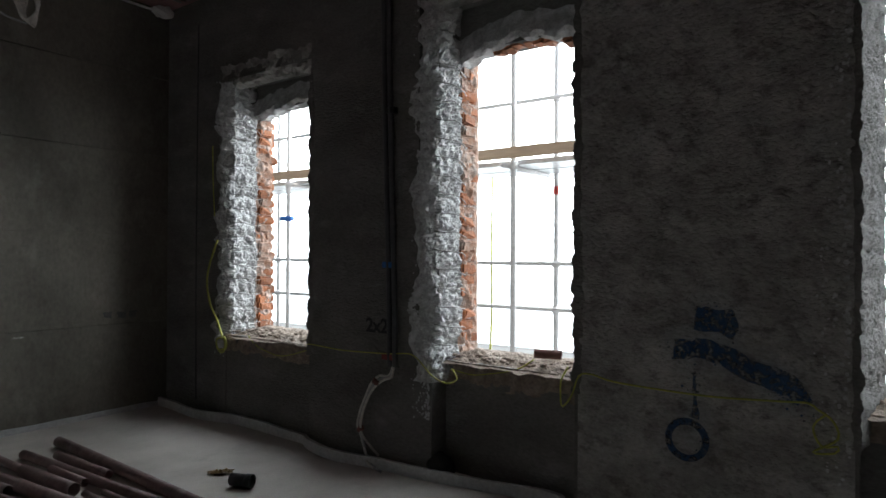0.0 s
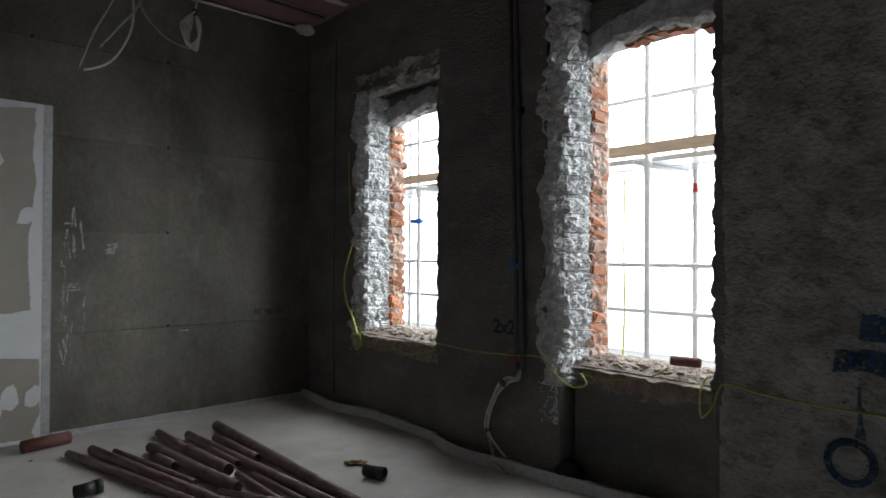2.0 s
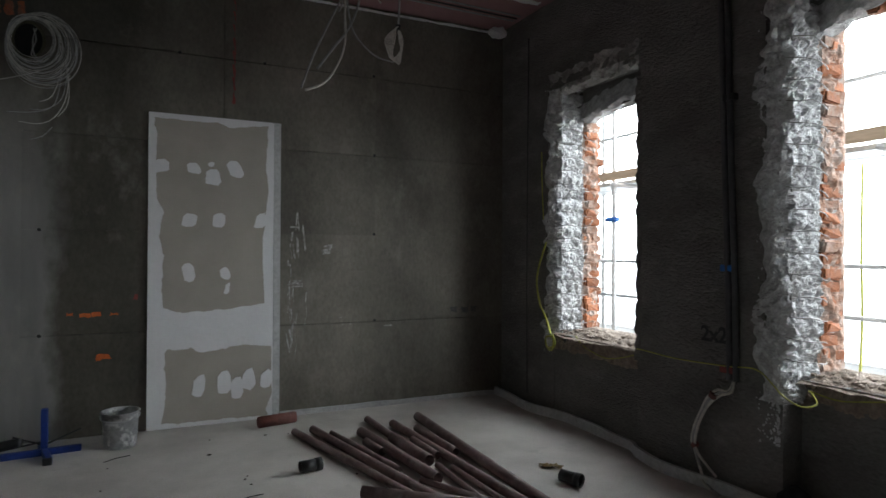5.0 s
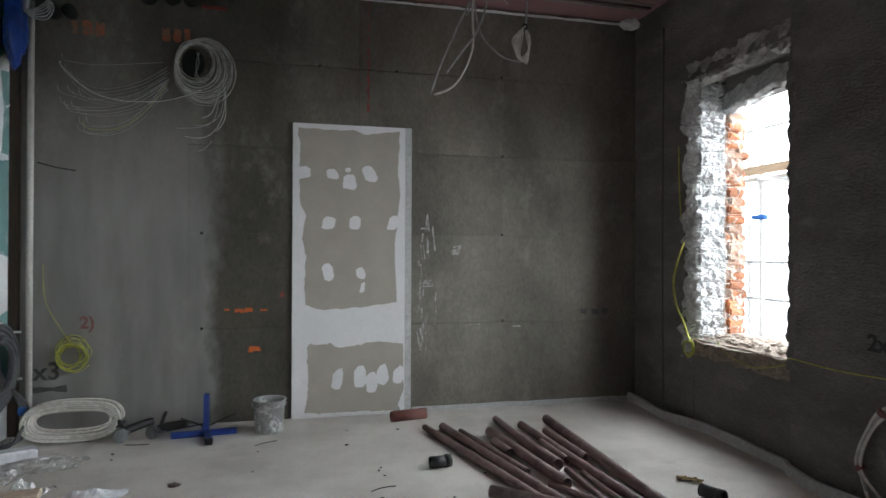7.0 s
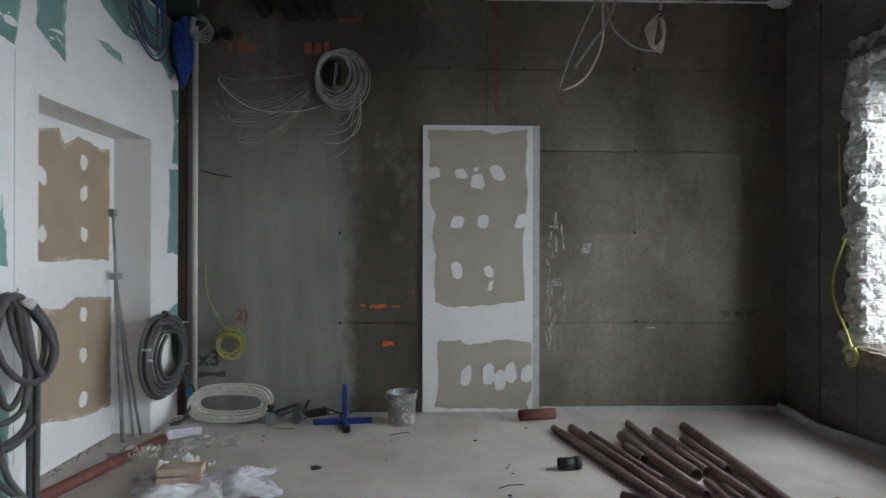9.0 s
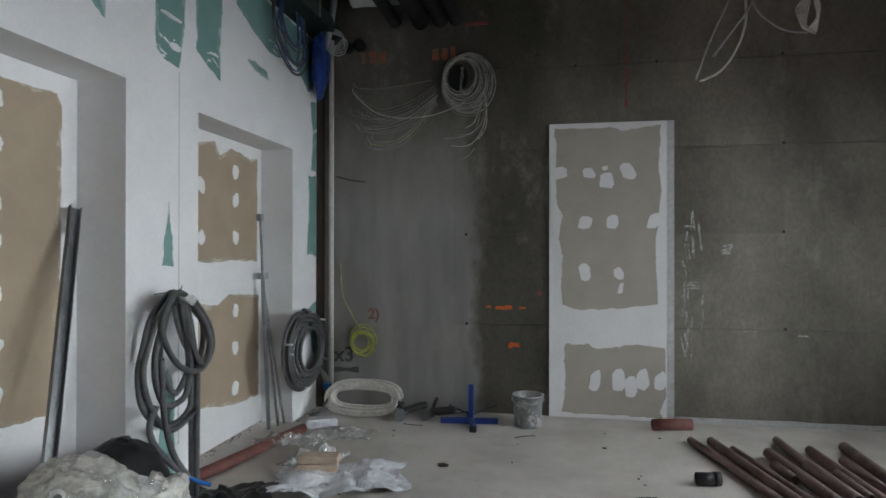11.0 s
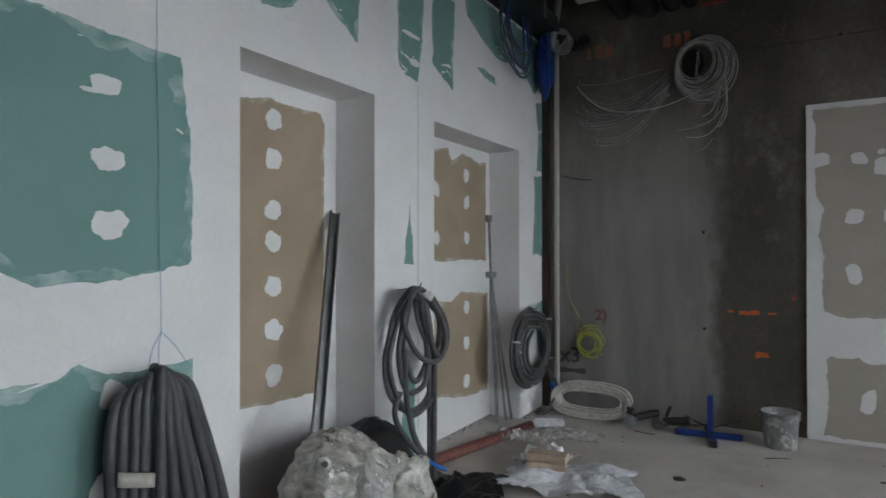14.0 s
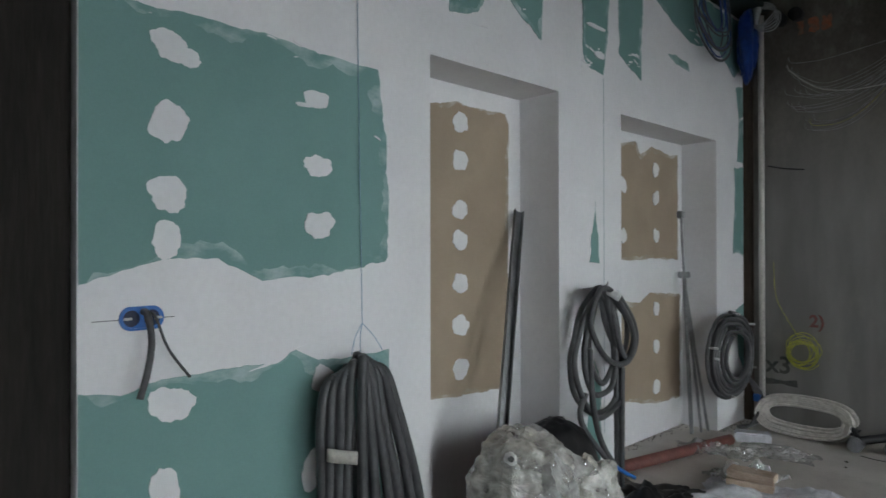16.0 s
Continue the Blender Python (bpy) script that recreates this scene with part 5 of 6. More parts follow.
# cable sleeve and a big bundle of grey cables high on the concrete wall
sleeve = thing("cable_sleeve", "dark oval cable hole in the concrete wall", "sleeve", (-0.815, BACK, 2.93))
ring_pts = [(0.098 * math.cos(k * math.pi / 12), -0.012, 0.128 * math.sin(k * math.pi / 12)) for k in range(24)]
part("sleeve_ring", tube(ring_pts, 0.011, 0.02, 8, True), surf("olive_sleeve", (0.09, 0.085, 0.04), (0.05, 0.048, 0.03), 9, 0.6, 0.1), sleeve, "olive plastic sleeve edge", True)
# no real depth: a flat black oval stands in for the unlit bore
part("sleeve_bore", slab([(0.095 * math.cos(k * math.pi / 14), 0.125 * math.sin(k * math.pi / 14)) for k in range(28)], lambda u, v, w: Vector((u, -0.006 - w, v)), 0.002), MATT_BLACK, sleeve)
for dx, lean in ((0.03, 0.02), (0.05, -0.02)):
    part("threaded_cable", tube([(dx, -0.012, 0.09), (dx + lean, -0.03, 0.0), (dx - 0.01, -0.03, -0.11), (dx + 0.05, -0.03, -0.16)], 0.004, 0.03, 6), CABLE_GREY, sleeve, "", True)
bundle = thing("cable_bundle", "large coil of thin grey cables high on the concrete wall", "cables", (-0.815, BACK - 0.02, 2.93))
rnd = random.Random(17)
for k in range(34):
    size = 0.135 + 0.105 * (k / 33) ** 1.2 + rnd.uniform(-0.01, 0.01)
    out = size - 0.135
    cx, cz = 0.02 + 0.85 * out + rnd.uniform(-0.012, 0.012), -0.005 - 0.75 * out + rnd.uniform(-0.015, 0.015)
    tilt, deep = rnd.uniform(-0.05, 0.05), -0.012 - 0.055 * rnd.random()
    loop_pts = [(cx + size * math.cos(a) * 0.98, deep - 0.012 * math.sin(a * 2 + k), cz + size * (1.12 * math.sin(a) + tilt * math.cos(a))) for a in (k + 2 * math.pi * i / 12 for i in range(12))]
    part("strand", tube(loop_pts, 0.0021, 0.035, 5, True), CABLE_WHITE if k % 3 == 0 else CABLE_GREY, bundle, "", True)
FAN = (((-1.751, 2.887), (-1.601, 2.863), (-1.443, 2.865), (-1.036, 2.913)), ((-1.762, 2.826), (-1.574, 2.657), (-1.391, 2.598), (-1.237, 2.587), (-1.036, 2.602), (-0.864, 2.653), (-0.744, 2.70)), ((-1.735, 2.772), (-1.548, 2.655), (-1.391, 2.659), (-1.186, 2.728), (-1.0, 2.85)), ((-1.708, 2.642), (-1.548, 2.594), (-1.391, 2.603), (-1.211, 2.655), (-1.0, 2.80)), ((-1.681, 2.522), (-1.548, 2.503), (-1.391, 2.518), (-1.211, 2.58), (-1.0, 2.74)), ((-1.601, 2.368), (-1.443, 2.354), (-1.288, 2.411), (-1.136, 2.55), (-1.0, 2.75)))
for k in range(20):
    line = FAN[k % 6] if k < 6 else FAN[2 + k % 4]
    e, drop_by = (0, 0) if k < 6 else (rnd.uniform(-0.08, 0.08), rnd.uniform(-0.07, 0.05))
    pts = [Vector((line[0][0] + e + 0.80, 0.012, line[0][1] + drop_by + 0.05 - 2.93))] + [Vector((x + e * (1 - i / 5) + 0.815, 0.008 - 0.006 * i, z + drop_by - 2.93)) for i, (x, z) in enumerate(line)]
    part("loose_cable", tube(pts, 0.0035 if k == 1 else 0.0019, 0.04, 5), CABLE_YELLOW if k == 5 else (CABLE_WHITE if k == 1 else CABLE_GREY), bundle, "", True)
for k, line in enumerate((((-0.555, 2.70), (-0.578, 2.511), (-0.649, 2.372), (-0.744, 2.319), (-0.864, 2.326)), ((-0.602, 2.68), (-0.649, 2.468), (-0.768, 2.403), (-0.937, 2.389)), ((-0.578, 2.80), (-0.555, 2.581), (-0.569, 2.462), (-0.625, 2.38)), ((-0.56, 2.75), (-0.60, 2.52), (-0.70, 2.43), (-0.80, 2.42)), ((-0.60, 2.72), (-0.66, 2.53), (-0.74, 2.48)), ((-0.66, 2.30), (-0.72, 2.23), (-0.80, 2.20)))):
    part("hanging_loop", tube([Vector((x + 0.815, -0.03, z - 2.93)) for x, z in line], 0.0028, 0.03, 5), CABLE_WHITE if k % 2 == 0 else CABLE_GREY, bundle, "", True)

# cables hanging from the ceiling before the concrete wall
drop = thing("ceiling_cables", "loose white cables hanging from the ceiling", "cables", (1.32, 4.6, CEIL))
CH = (-1.32, -4.6, -CEIL)


def cord(pts, r, parent, m, name="cable"):
    o = part(name, tube([Vector(p) + Vector(CH) for p in pts], r, 0.03, 6), m, parent, "", True)
    return o


cord([(1.33, 4.6, CEIL), (1.32, 4.6, 3.4), (1.2, 4.62, 3.12), (1.08, 4.6, 2.85), (1.0, 4.6, 2.62)], 0.008, drop, CABLE_GREY)
cord([(1.36, 4.6, CEIL), (1.33, 4.6, 3.3), (1.33, 4.6, 3.0), (1.26, 4.6, 2.8), (1.16, 4.6, 2.67), (1.03, 4.6, 2.61)], 0.009, drop, CABLE_WHITE)
cord([(1.45, 4.6, CEIL), (1.44, 4.6, 3.34), (1.36, 4.6, 3.12), (1.24, 4.6, 2.95), (1.12, 4.6, 2.78)], 0.009, drop, CABLE_GREY)
cord([(1.33, 4.6, CEIL), (1.35, 4.6, 3.3), (1.40, 4.6, 3.1), (1.5, 4.6, 2.99), (1.6, 4.6, 2.93), (1.73, 4.6, 2.91)], 0.007, drop, CABLE_GREY)
cord([(1.28, 4.6, 3.24), (1.31, 4.6, 3.32), (1.3, 4.62, CEIL)], 0.008, drop, CABLE_GREY)
cord([(1.52, 4.6, CEIL), (1.58, 4.6, 3.42), (1.62, 4.6, 3.36)], 0.007, drop, CABLE_WHITE)
loops = thing("ceiling_cables", "bound loop of white cable hanging from the ceiling", "cables", (1.32, 4.6, CEIL))
cord([(1.78, 4.6, CEIL), (1.775, 4.6, 3.35), (1.765, 4.6, 3.18)], 0.009, loops, CABLE_GREY)
for k in range(6):
    dx = (k - 2.5) * 0.012
    cord([(1.755, 4.6 + dx, 3.19), (1.70 + dx, 4.6 - dx, 3.10), (1.70 + dx, 4.6 + dx, 2.98), (1.745 + dx, 4.6, 2.93 - 0.006 * k), (1.79 + dx * 0.5, 4.6 + dx, 3.0), (1.79 + dx * 0.5, 4.6, 3.1), (1.765, 4.6, 3.19)], 0.006, loops, CABLE_WHITE, "loop")
part("binding", tube([(0.44, 0, -0.45), (0.445, 0, -0.41)], 0.022, 9, 10, soft=False), BLACK, loops)

# ceiling edge profile and white jointed strips over the concrete wall
for k, (x0, x1, y0, y1, z, m) in enumerate(((0.5, 3.1, BACK - 0.05, BACK - 0.006, CEIL - 0.035, FILLER), (0.5, 3.1, 4.55, 4.62, CEIL - 0.004, FILLER), (-1.75, -1.25, BACK - 0.5, BACK - 0.06, CEIL - 0.03, FILLER))):
    o = part("ceiling_trim", slab(ragged([(x0, y0), (x1, y0), (x1, y1), (x0, y1)], 0.012, 0.03, 800 + k), lambda u, v, w, z=z: Vector((u, v, z - w)), 0.006), m, ceiling)
corner_lump = part("filler_lump", lump(3.07, 5.27, 3.57, 0.09, 0.07, 0.05, 4.0, 14, 20, 0.4, False), FILLER, ceiling)
for k, (x0, m) in enumerate(((0.9, CABLE_GREY), (1.2, BLACK), (1.5, CABLE_GREY))):
    o = part("ceiling_cable", tube([(x0, 4.75 + 0.08 * k, CEIL - 0.012), (2.0, 4.85 + 0.07 * k, CEIL - 0.014), (3.1, 4.9 + 0.06 * k, CEIL - 0.012)], 0.008, 0.1, 6), m)
    tagged(o, "thin cable stapled under the pink ceiling", "cable")

# ---- black insulated pipes entering the concrete wall ----
for x, z, r in ((-1.38, 3.47, 0.055), (-1.15, 3.46, 0.075), (-0.97, 3.47, 0.07), (-0.83, 3.46, 0.06)):
    o = part("insulated_pipe", tube([(0, -1.9, 0.0), (0, -0.2, 0.0), (0, 0.0, -0.004)], r, 0.08, 14), MATT_BLACK, None, "", True)
    o.location = (x, BACK - 0.01, z - 0.015)
    tagged(o, "black foam-insulated pipe under the ceiling", "pipe", "insulated pipes")
for x, z in ((-1.82, 3.24), (-1.70, 3.25)):
    o = part("sleeve_stub", tube([(0, -0.08, 0), (0, 0, 0)], 0.05, 9, 14, soft=False), MATT_BLACK, None, "", True)
    o.location = (x, BACK - 0.008, z)
    tagged(o, "black pipe stub in the concrete wall", "pipe", "pipe stubs")
small_red = part("red_bar", boxes(((-0.75, BACK - 0.03, 3.38), (-0.55, BACK - 0.006, 3.4))), RED_PAINT)
tagged(small_red, "thin red steel bar fixed to the concrete", "bar")

# tall pale pole in the corner
pole = thing("corner_pole", "tall pale plastic pipe standing in the corner", "pipe", (-1.955, 5.28, 0))
shaft = part("shaft", tube([(0, 0, 0), (0.0, 0, 3.3)], 0.022, 9, 14, soft=False), surf("pale_plastic_pipe", (0.66, 0.62, 0.58), (0.56, 0.52, 0.48), 5, 0.5, 0.0), pole, "", True)
part("flexible_end", tube([(-0.005, -0.11, 3.2), (0.05, -0.13, 3.47), (0.085, -0.13, 3.7)], 0.03, 0.02, 10, ribs=0.004), GALV, shaft, "silver flexible duct", True)

# blue bag and cable loops in the upper corner
bag = part("blue_bag", lump(0, 0, 0, 0.06, 0.13, 0.28, 5.0, 30, 36, 0.25, False, 0.10), BLUE_FILM, None, "", True)
bag.location = (-2.0, 5.13, 3.04)
tagged(bag, "blue plastic bag hung from the cable tray", "bag")
cl = thing("cable_loops", "grey and blue cable loops hung from the tray", "cables", (-2.03, 4.55, 3.3))
rnd = random.Random(4)
for k in range(14):
    dy, dz = rnd.uniform(0.08, 0.3), rnd.uniform(0.25, 0.55)
    part("loop", tube([(rnd.uniform(-0.04, 0.04), -dy, 0.05), (0.02, -dy - 0.03, -dz * 0.6), (0.03, 0.0, -dz), (0.02, dy, -dz * 0.7), (0, dy, 0.05)], 0.006, 0.03, 5), (CONDUIT, BLUE_FILM, CONDUIT_DARK)[k % 3], cl, "", True)
cl2 = thing("cable_loops", "thin pale cable loops beside the corner pole", "cables", (-1.9, 5.15, 3.28))
for k in range(6):
    part("loop", tube([(-0.08, 0, 0.05), (0.02 + 0.02 * k, 0.02, 0.08 - 0.02 * k), (0.1, 0, -0.03 * k), (0.0, -0.02, -0.1 - 0.01 * k), (-0.1, 0, -0.04)], 0.005, 0.02, 5, True), CABLE_GREY, cl2, "", True)

# ---- hoses hung on the partition ----
hose = thing("conduit_coil", "grey conduit coil hung on the partition", "hose", (LEFT, 3.05, 1.22))
HB = Vector((-LEFT, -3.05, -1.22))


def strand(x, pts, copies, gap, closed, seed):
    """Neighbouring turns of one loop, each a little off the last."""
    rnd = random.Random(seed)
    for j in range(copies):
        line = [Vector((LEFT + x + gap * 0.7 * j + rnd.uniform(-0.008, 0.008), y + rnd.uniform(-0.012, 0.012) + gap * 0.25 * j, z - gap * 0.35 * j * (1 if z < 0.9 else 0.2) + rnd.uniform(-0.010, 0.010))) + HB for y, z in pts]
        part("strand", tube(line, 0.0165, 0.02, 10, closed), CONDUIT, hose, "", True)


strand(0.05, [(3.05, 1.17), (2.90, 1.06), (2.82, 0.92), (2.79, 0.78), (2.835, 0.60), (2.99, 0.46), (3.17, 0.475), (3.25, 0.56), (3.24, 0.8), (3.19, 1.02), (3.12, 1.16)], 2, 0.04, True, 1)
strand(0.09, [(2.99, 1.17), (2.90, 0.95), (2.865, 0.82), (2.885, 0.69), (2.97, 0.575), (3.09, 0.59), (3.17, 0.67), (3.20, 0.82), (3.16, 1.02), (3.07, 1.16)], 1, 0.035, True, 2)
strand(0.07, [(3.03, 1.13), (2.95, 0.975), (2.94, 0.84), (2.985, 0.70), (3.06, 0.625), (3.15, 0.66), (3.19, 0.77), (3.15, 0.98), (3.09, 1.12)], 1, 0.03, True, 3)
strand(0.06, [(3.10, 1.13), (3.14, 0.97), (3.22, 0.80), (3.32, 0.775), (3.375, 0.87), (3.33, 0.98), (3.26, 1.07), (3.16, 1.15)], 3, 0.03, True, 4)
strand(0.12, [(2.96, 1.16), (2.895, 1.08), (2.89, 0.98), (2.965, 0.84), (3.13, 0.74), (3.28, 0.745), (3.335, 0.84), (3.29, 0.98), (3.17, 1.11), (3.06, 1.18)], 1, 0.03, True, 5)
for pts in ([(LEFT + 0.09, 2.88, 0.60), (LEFT + 0.09, 2.825, 0.515), (LEFT + 0.10, 2.845, 0.418), (LEFT + 0.13, 2.95, 0.28), (LEFT + 0.2, 2.985, 0.205)], [(LEFT + 0.11, 2.89, 0.85), (LEFT + 0.11, 2.895, 0.755), (LEFT + 0.11, 2.92, 0.525), (LEFT + 0.13, 2.965, 0.33), (LEFT + 0.2, 2.99, 0.205)], [(LEFT + 0.06, 3.235, 0.75), (LEFT + 0.06, 3.24, 0.4), (LEFT + 0.065, 3.235, -0.03)], [(LEFT + 0.09, 3.255, 0.7), (LEFT + 0.09, 3.25, 0.4), (LEFT + 0.09, 3.245, -0.03)]):
    part("tail", tube([Vector(p) + HB for p in pts], 0.0165, 0.02, 10), CONDUIT, hose, "", True)
part("blue_end", tube([Vector(p) + HB for p in ((LEFT + 0.2, 2.985, 0.205), (LEFT + 0.2, 3.088, 0.144), (LEFT + 0.2, 3.20, 0.085))], 0.012, 0.02, 8), BLUE_BOX, hose, "blue hose end", True)
part("tape", tube([Vector((LEFT + 0.10, 3.075, 1.165)) + HB, Vector((LEFT + 0.17, 3.10, 1.125)) + HB], 0.024, 9, 10, soft=False), TAPE, hose, "white tape", True)
part("wire_hook", tube([Vector(p) + HB for p in ((LEFT - 0.10, 3.10, 1.16), (LEFT + 0.08, 3.08, 1.19), (LEFT + 0.14, 3.02, 1.215))], 0.004, 0.02, 6), GALV, hose, "", True)

hose.location, hose.scale = Vector((LEFT, 3.05, 1.22)) * 0.965 + Vector((0, 0, 1.4)) * 0.035, (0.965,) * 3

hose2 = thing("conduit_coil", "grey conduit coil with white ties near the corner", "hose", (LEFT, 4.85, 0.9))
HB2 = Vector((-LEFT, -4.85, -0.9))
for k, (turns, big_r) in enumerate(((3, 0.39), (3, 0.37), (2, 0.27))):
    coil(lambda t, j, k=k, r=big_r: Vector((LEFT + 0.06 + 0.03 * k, 4.86 + (r - 0.035 * j) * math.sin(2 * math.pi * t), 0.585 + (r - 0.06 - 0.03 * j) * math.cos(2 * math.pi * t))) + HB2, turns, 0.0155, 0.014, 80 + k, CONDUIT, "strand", hose2, 0.025, 8)
for y, z in ((4.52, 0.6), (4.5, 0.68), (4.9, 0.9), (5.2, 0.8), (5.22, 0.45), (4.8, 0.28)):
    part("cable_tie", boxes(((0.045, y - 0.02 - 4.85, z - 0.9 - 0.007), (0.125, y + 0.004 - 4.85, z - 0.9 + 0.007)), bevel=0.003), TAPE, hose2, "white tie")
for k in range(3):
    part("tail", tube([Vector(p) + HB2 for p in ((LEFT + 0.1, 5.1, 0.4), (LEFT + 0.14 + 0.02 * k, 5.18, 0.22), (LEFT + 0.18, 5.1 - 0.08 * k, 0.05), (LEFT + 0.1, 4.9, 0.03))], 0.012, 0.03, 8), CONDUIT, hose2, "", True)
part("blue_clip", boxes(((0.12, 0.3, -0.71), (0.17, 0.35, -0.65)), bevel=0.006), BLUE_BOX, hose2)

big = thing("conduit_coil", "thick dark corrugated conduit bundle hung by a blue string", "hose", (LEFT, 1.35, 1.0))
HB3 = Vector((-LEFT, -1.35, -1.0))
rnd = random.Random(9)
for k, (ym, yb, dx) in enumerate(((1.337, 1.336, 0.085), (1.378, 1.397, 0.07), (1.415, 1.46, 0.075), (1.46, 1.518, 0.06), (1.507, 1.575, 0.055), (1.548, 1.63, 0.04), (1.395, 1.43, 0.03), (1.48, 1.55, 0.02), (1.30, 1.285, 0.055), (1.265, 1.25, 0.04), (1.235, 1.225, 0.02), (1.33, 1.36, 0.01), (1.21, 1.215, 0.0))):
    x = LEFT + 0.035 + dx
    right = ym > 1.33
    yt = 1.362 + 0.25 * (ym - 1.36) if right else 1.335
    zt = 0.985 - (0.0 if right else 0.01 * (k - 7)) - 0.25 * abs(ym - 1.36) + rnd.uniform(-0.006, 0.006)
    w = rnd.uniform(-0.006, 0.006)
    knee = (x + 0.012, yt + (ym - yt) * 0.55, 0.905) if right else (x + 0.008, yt + (ym - yt) * 0.7, 0.885)
    part("strand", tube([Vector(p) + HB3 for p in ((x - 0.025, yt + 0.01, zt - 0.05), (x, yt, zt), knee, (x + 0.022, ym + w, 0.735), (x + 0.028, yb + w, 0.46), (x + 0.025, yb + (yb - ym) * 0.4, 0.25), (x + 0.015, yb * 0.75 + 1.42 * 0.25, 0.12), (x, yb * 0.5 + 1.42 * 0.5, 0.075))], 0.0225, 0.0048, 12, ribs=0.0055), CONDUIT_DARK, big, "", True)
bm = bmesh.new()
rows = []
for j in range(9):
    u = j / 8
    y = 1.20 + 0.108 * u - 1.35
    rows.append([bm.verts.new((0.118 + 0.033 * u ** 0.6 + o, y, z - 1.0 - 0.028 * u)) for o, z in ((0.0, 0.618), (0.004, 0.668), (-0.006, 0.668), (-0.01, 0.618))])
for A, B in zip(rows, rows[1:]):
    for i in range(4):
        bm.faces.new((A[i], B[i], B[(i + 1) % 4], A[(i + 1) % 4]))
bm.faces.new(rows[0])
bm.faces.new(rows[-1][::-1])
part("tape", bm, surf("aged_cream_tape", (0.52, 0.5, 0.45), (0.44, 0.42, 0.37), 14, 0.6, 0.05), big, "cream tape label", True)
big.location, big.scale = Vector((LEFT, 1.35, 1.0)) * 0.962 + Vector((0, 0, 1.4)) * 0.038, (0.962,) * 3
string = thing("string", "thin blue string hung down the partition", "string", (LEFT, 1.41, 1.1))
part("line", tube([(0.012, -0.01, 2.2), (0.012, 0.0, 1.2), (0.012, 0.02, 0.0)], 0.0016, 0.3, 5), STRING, string)
for a in (-0.09, 0.06, -0.05):
    part("sling", tube([(0.012, 0.02, 0.0), (0.04, 0.02 + a * 0.6, -0.05), (0.07, 0.02 + a, -0.11)], 0.0016, 0.03, 5), STRING, string)

# ---- electrical box ----
ebox = thing("wall_box", "blue double socket box with cut conduits", "electrical box", (LEFT, 0.596, 1.182))
bm = bmesh.new()
out = []
for k in range(28):
    a = 2 * math.pi * k / 28
    out.append((0.034 * math.cos(a) + (0.032 if math.cos(a) > 0 else -0.032), 0.038 * math.sin(a)))
inner = [(u * 0.86, v * 0.82) for u, v in out]
O = [bm.verts.new((0.008, u, v)) for u, v in out]
O0 = [bm.verts.new((-0.002, u, v)) for u, v in out]
I = [bm.verts.new((0.008, u, v)) for u, v in inner]
B = [bm.verts.new((0.003, u, v)) for u, v in inner]
for P, Q in ((O0, O), (O, I), (I, B)):
    for k in range(28):
        bm.faces.new((P[k], P[(k + 1) % 28], Q[(k + 1) % 28], Q[k]))
bm.faces.new(B)
part("rim", bm, BLUE_BOX, ebox)
# flat discs in a darker blue: the shade inside the box, put into colour
for cu in (-0.030, 0.030):
    part("cavity", slab([(cu + 0.024 * math.cos(k * math.pi / 9), 0.026 * math.sin(k * math.pi / 9)) for k in range(18)], lambda u, v, w: Vector((0.0034 + w, u, v)), 0.001), surf("shaded_blue_cavity", (0.006, 0.03, 0.09), (0.004, 0.015, 0.05), 20, 0.5, 0.0), ebox, "flat disc coloured as the box's shaded inside")
part("conduit", tube([(0.0, 0.005, 0.02), (0.045, 0.005, 0.01), (0.06, 0.012, -0.07), (0.06, 0.0, -0.16), (0.07, -0.025, -0.24)], 0.0115, 0.005, 10, ribs=0.0015), CONDUIT_DARK, ebox, "", True)
part("cable", tube([(0.0, 0.03, 0.015), (0.03, 0.035, 0.0), (0.035, 0.07, -0.1), (0.03, 0.14, -0.2)], 0.005, 0.02, 6), CONDUIT, ebox, "", True)
for u0, u1 in ((-0.14, -0.066), (0.066, 0.1)):
    part("level_mark", boxes(((0.0025, u0, -0.003), (0.004, u1, -0.001))), BLACK_PAINT, ebox)
part("screw", boxes(((0.008, -0.054, -0.004), (0.011, -0.03, 0.004))), GALV, ebox)
part("screw", boxes(((0.008, 0.036, -0.004), (0.011, 0.06, 0.004))), GALV, ebox)

# ---- metal profiles and poles leaning in the recesses ----
prof = thing("steel_profile", "galvanised drywall channel leaning in the recess", "metal profile", (-1.93, 2.02, 0.0))
top = Vector((RECESS_BACK + 0.035, 2.70, 1.62)) - Vector((-1.93, 2.02, 0.0))
d = top.normalized()
q = d.to_track_quat("Z", "Y").to_matrix().to_4x4()
for nm, a, b in (("web", (-0.026, -0.001, 0.0), (0.026, 0.001, top.length)), ("flange", (-0.026, 0.001, 0.0), (-0.024, 0.03, top.length)), ("flange", (0.024, 0.001, 0.0), (0.026, 0.03, top.length))):
    bm = boxes((a, b))
    bmesh.ops.transform(bm, matrix=q @ Matrix.Rotation(radians(35), 4, "Z"), verts=bm.verts)
    part(nm, bm, DULL_STEEL, prof)

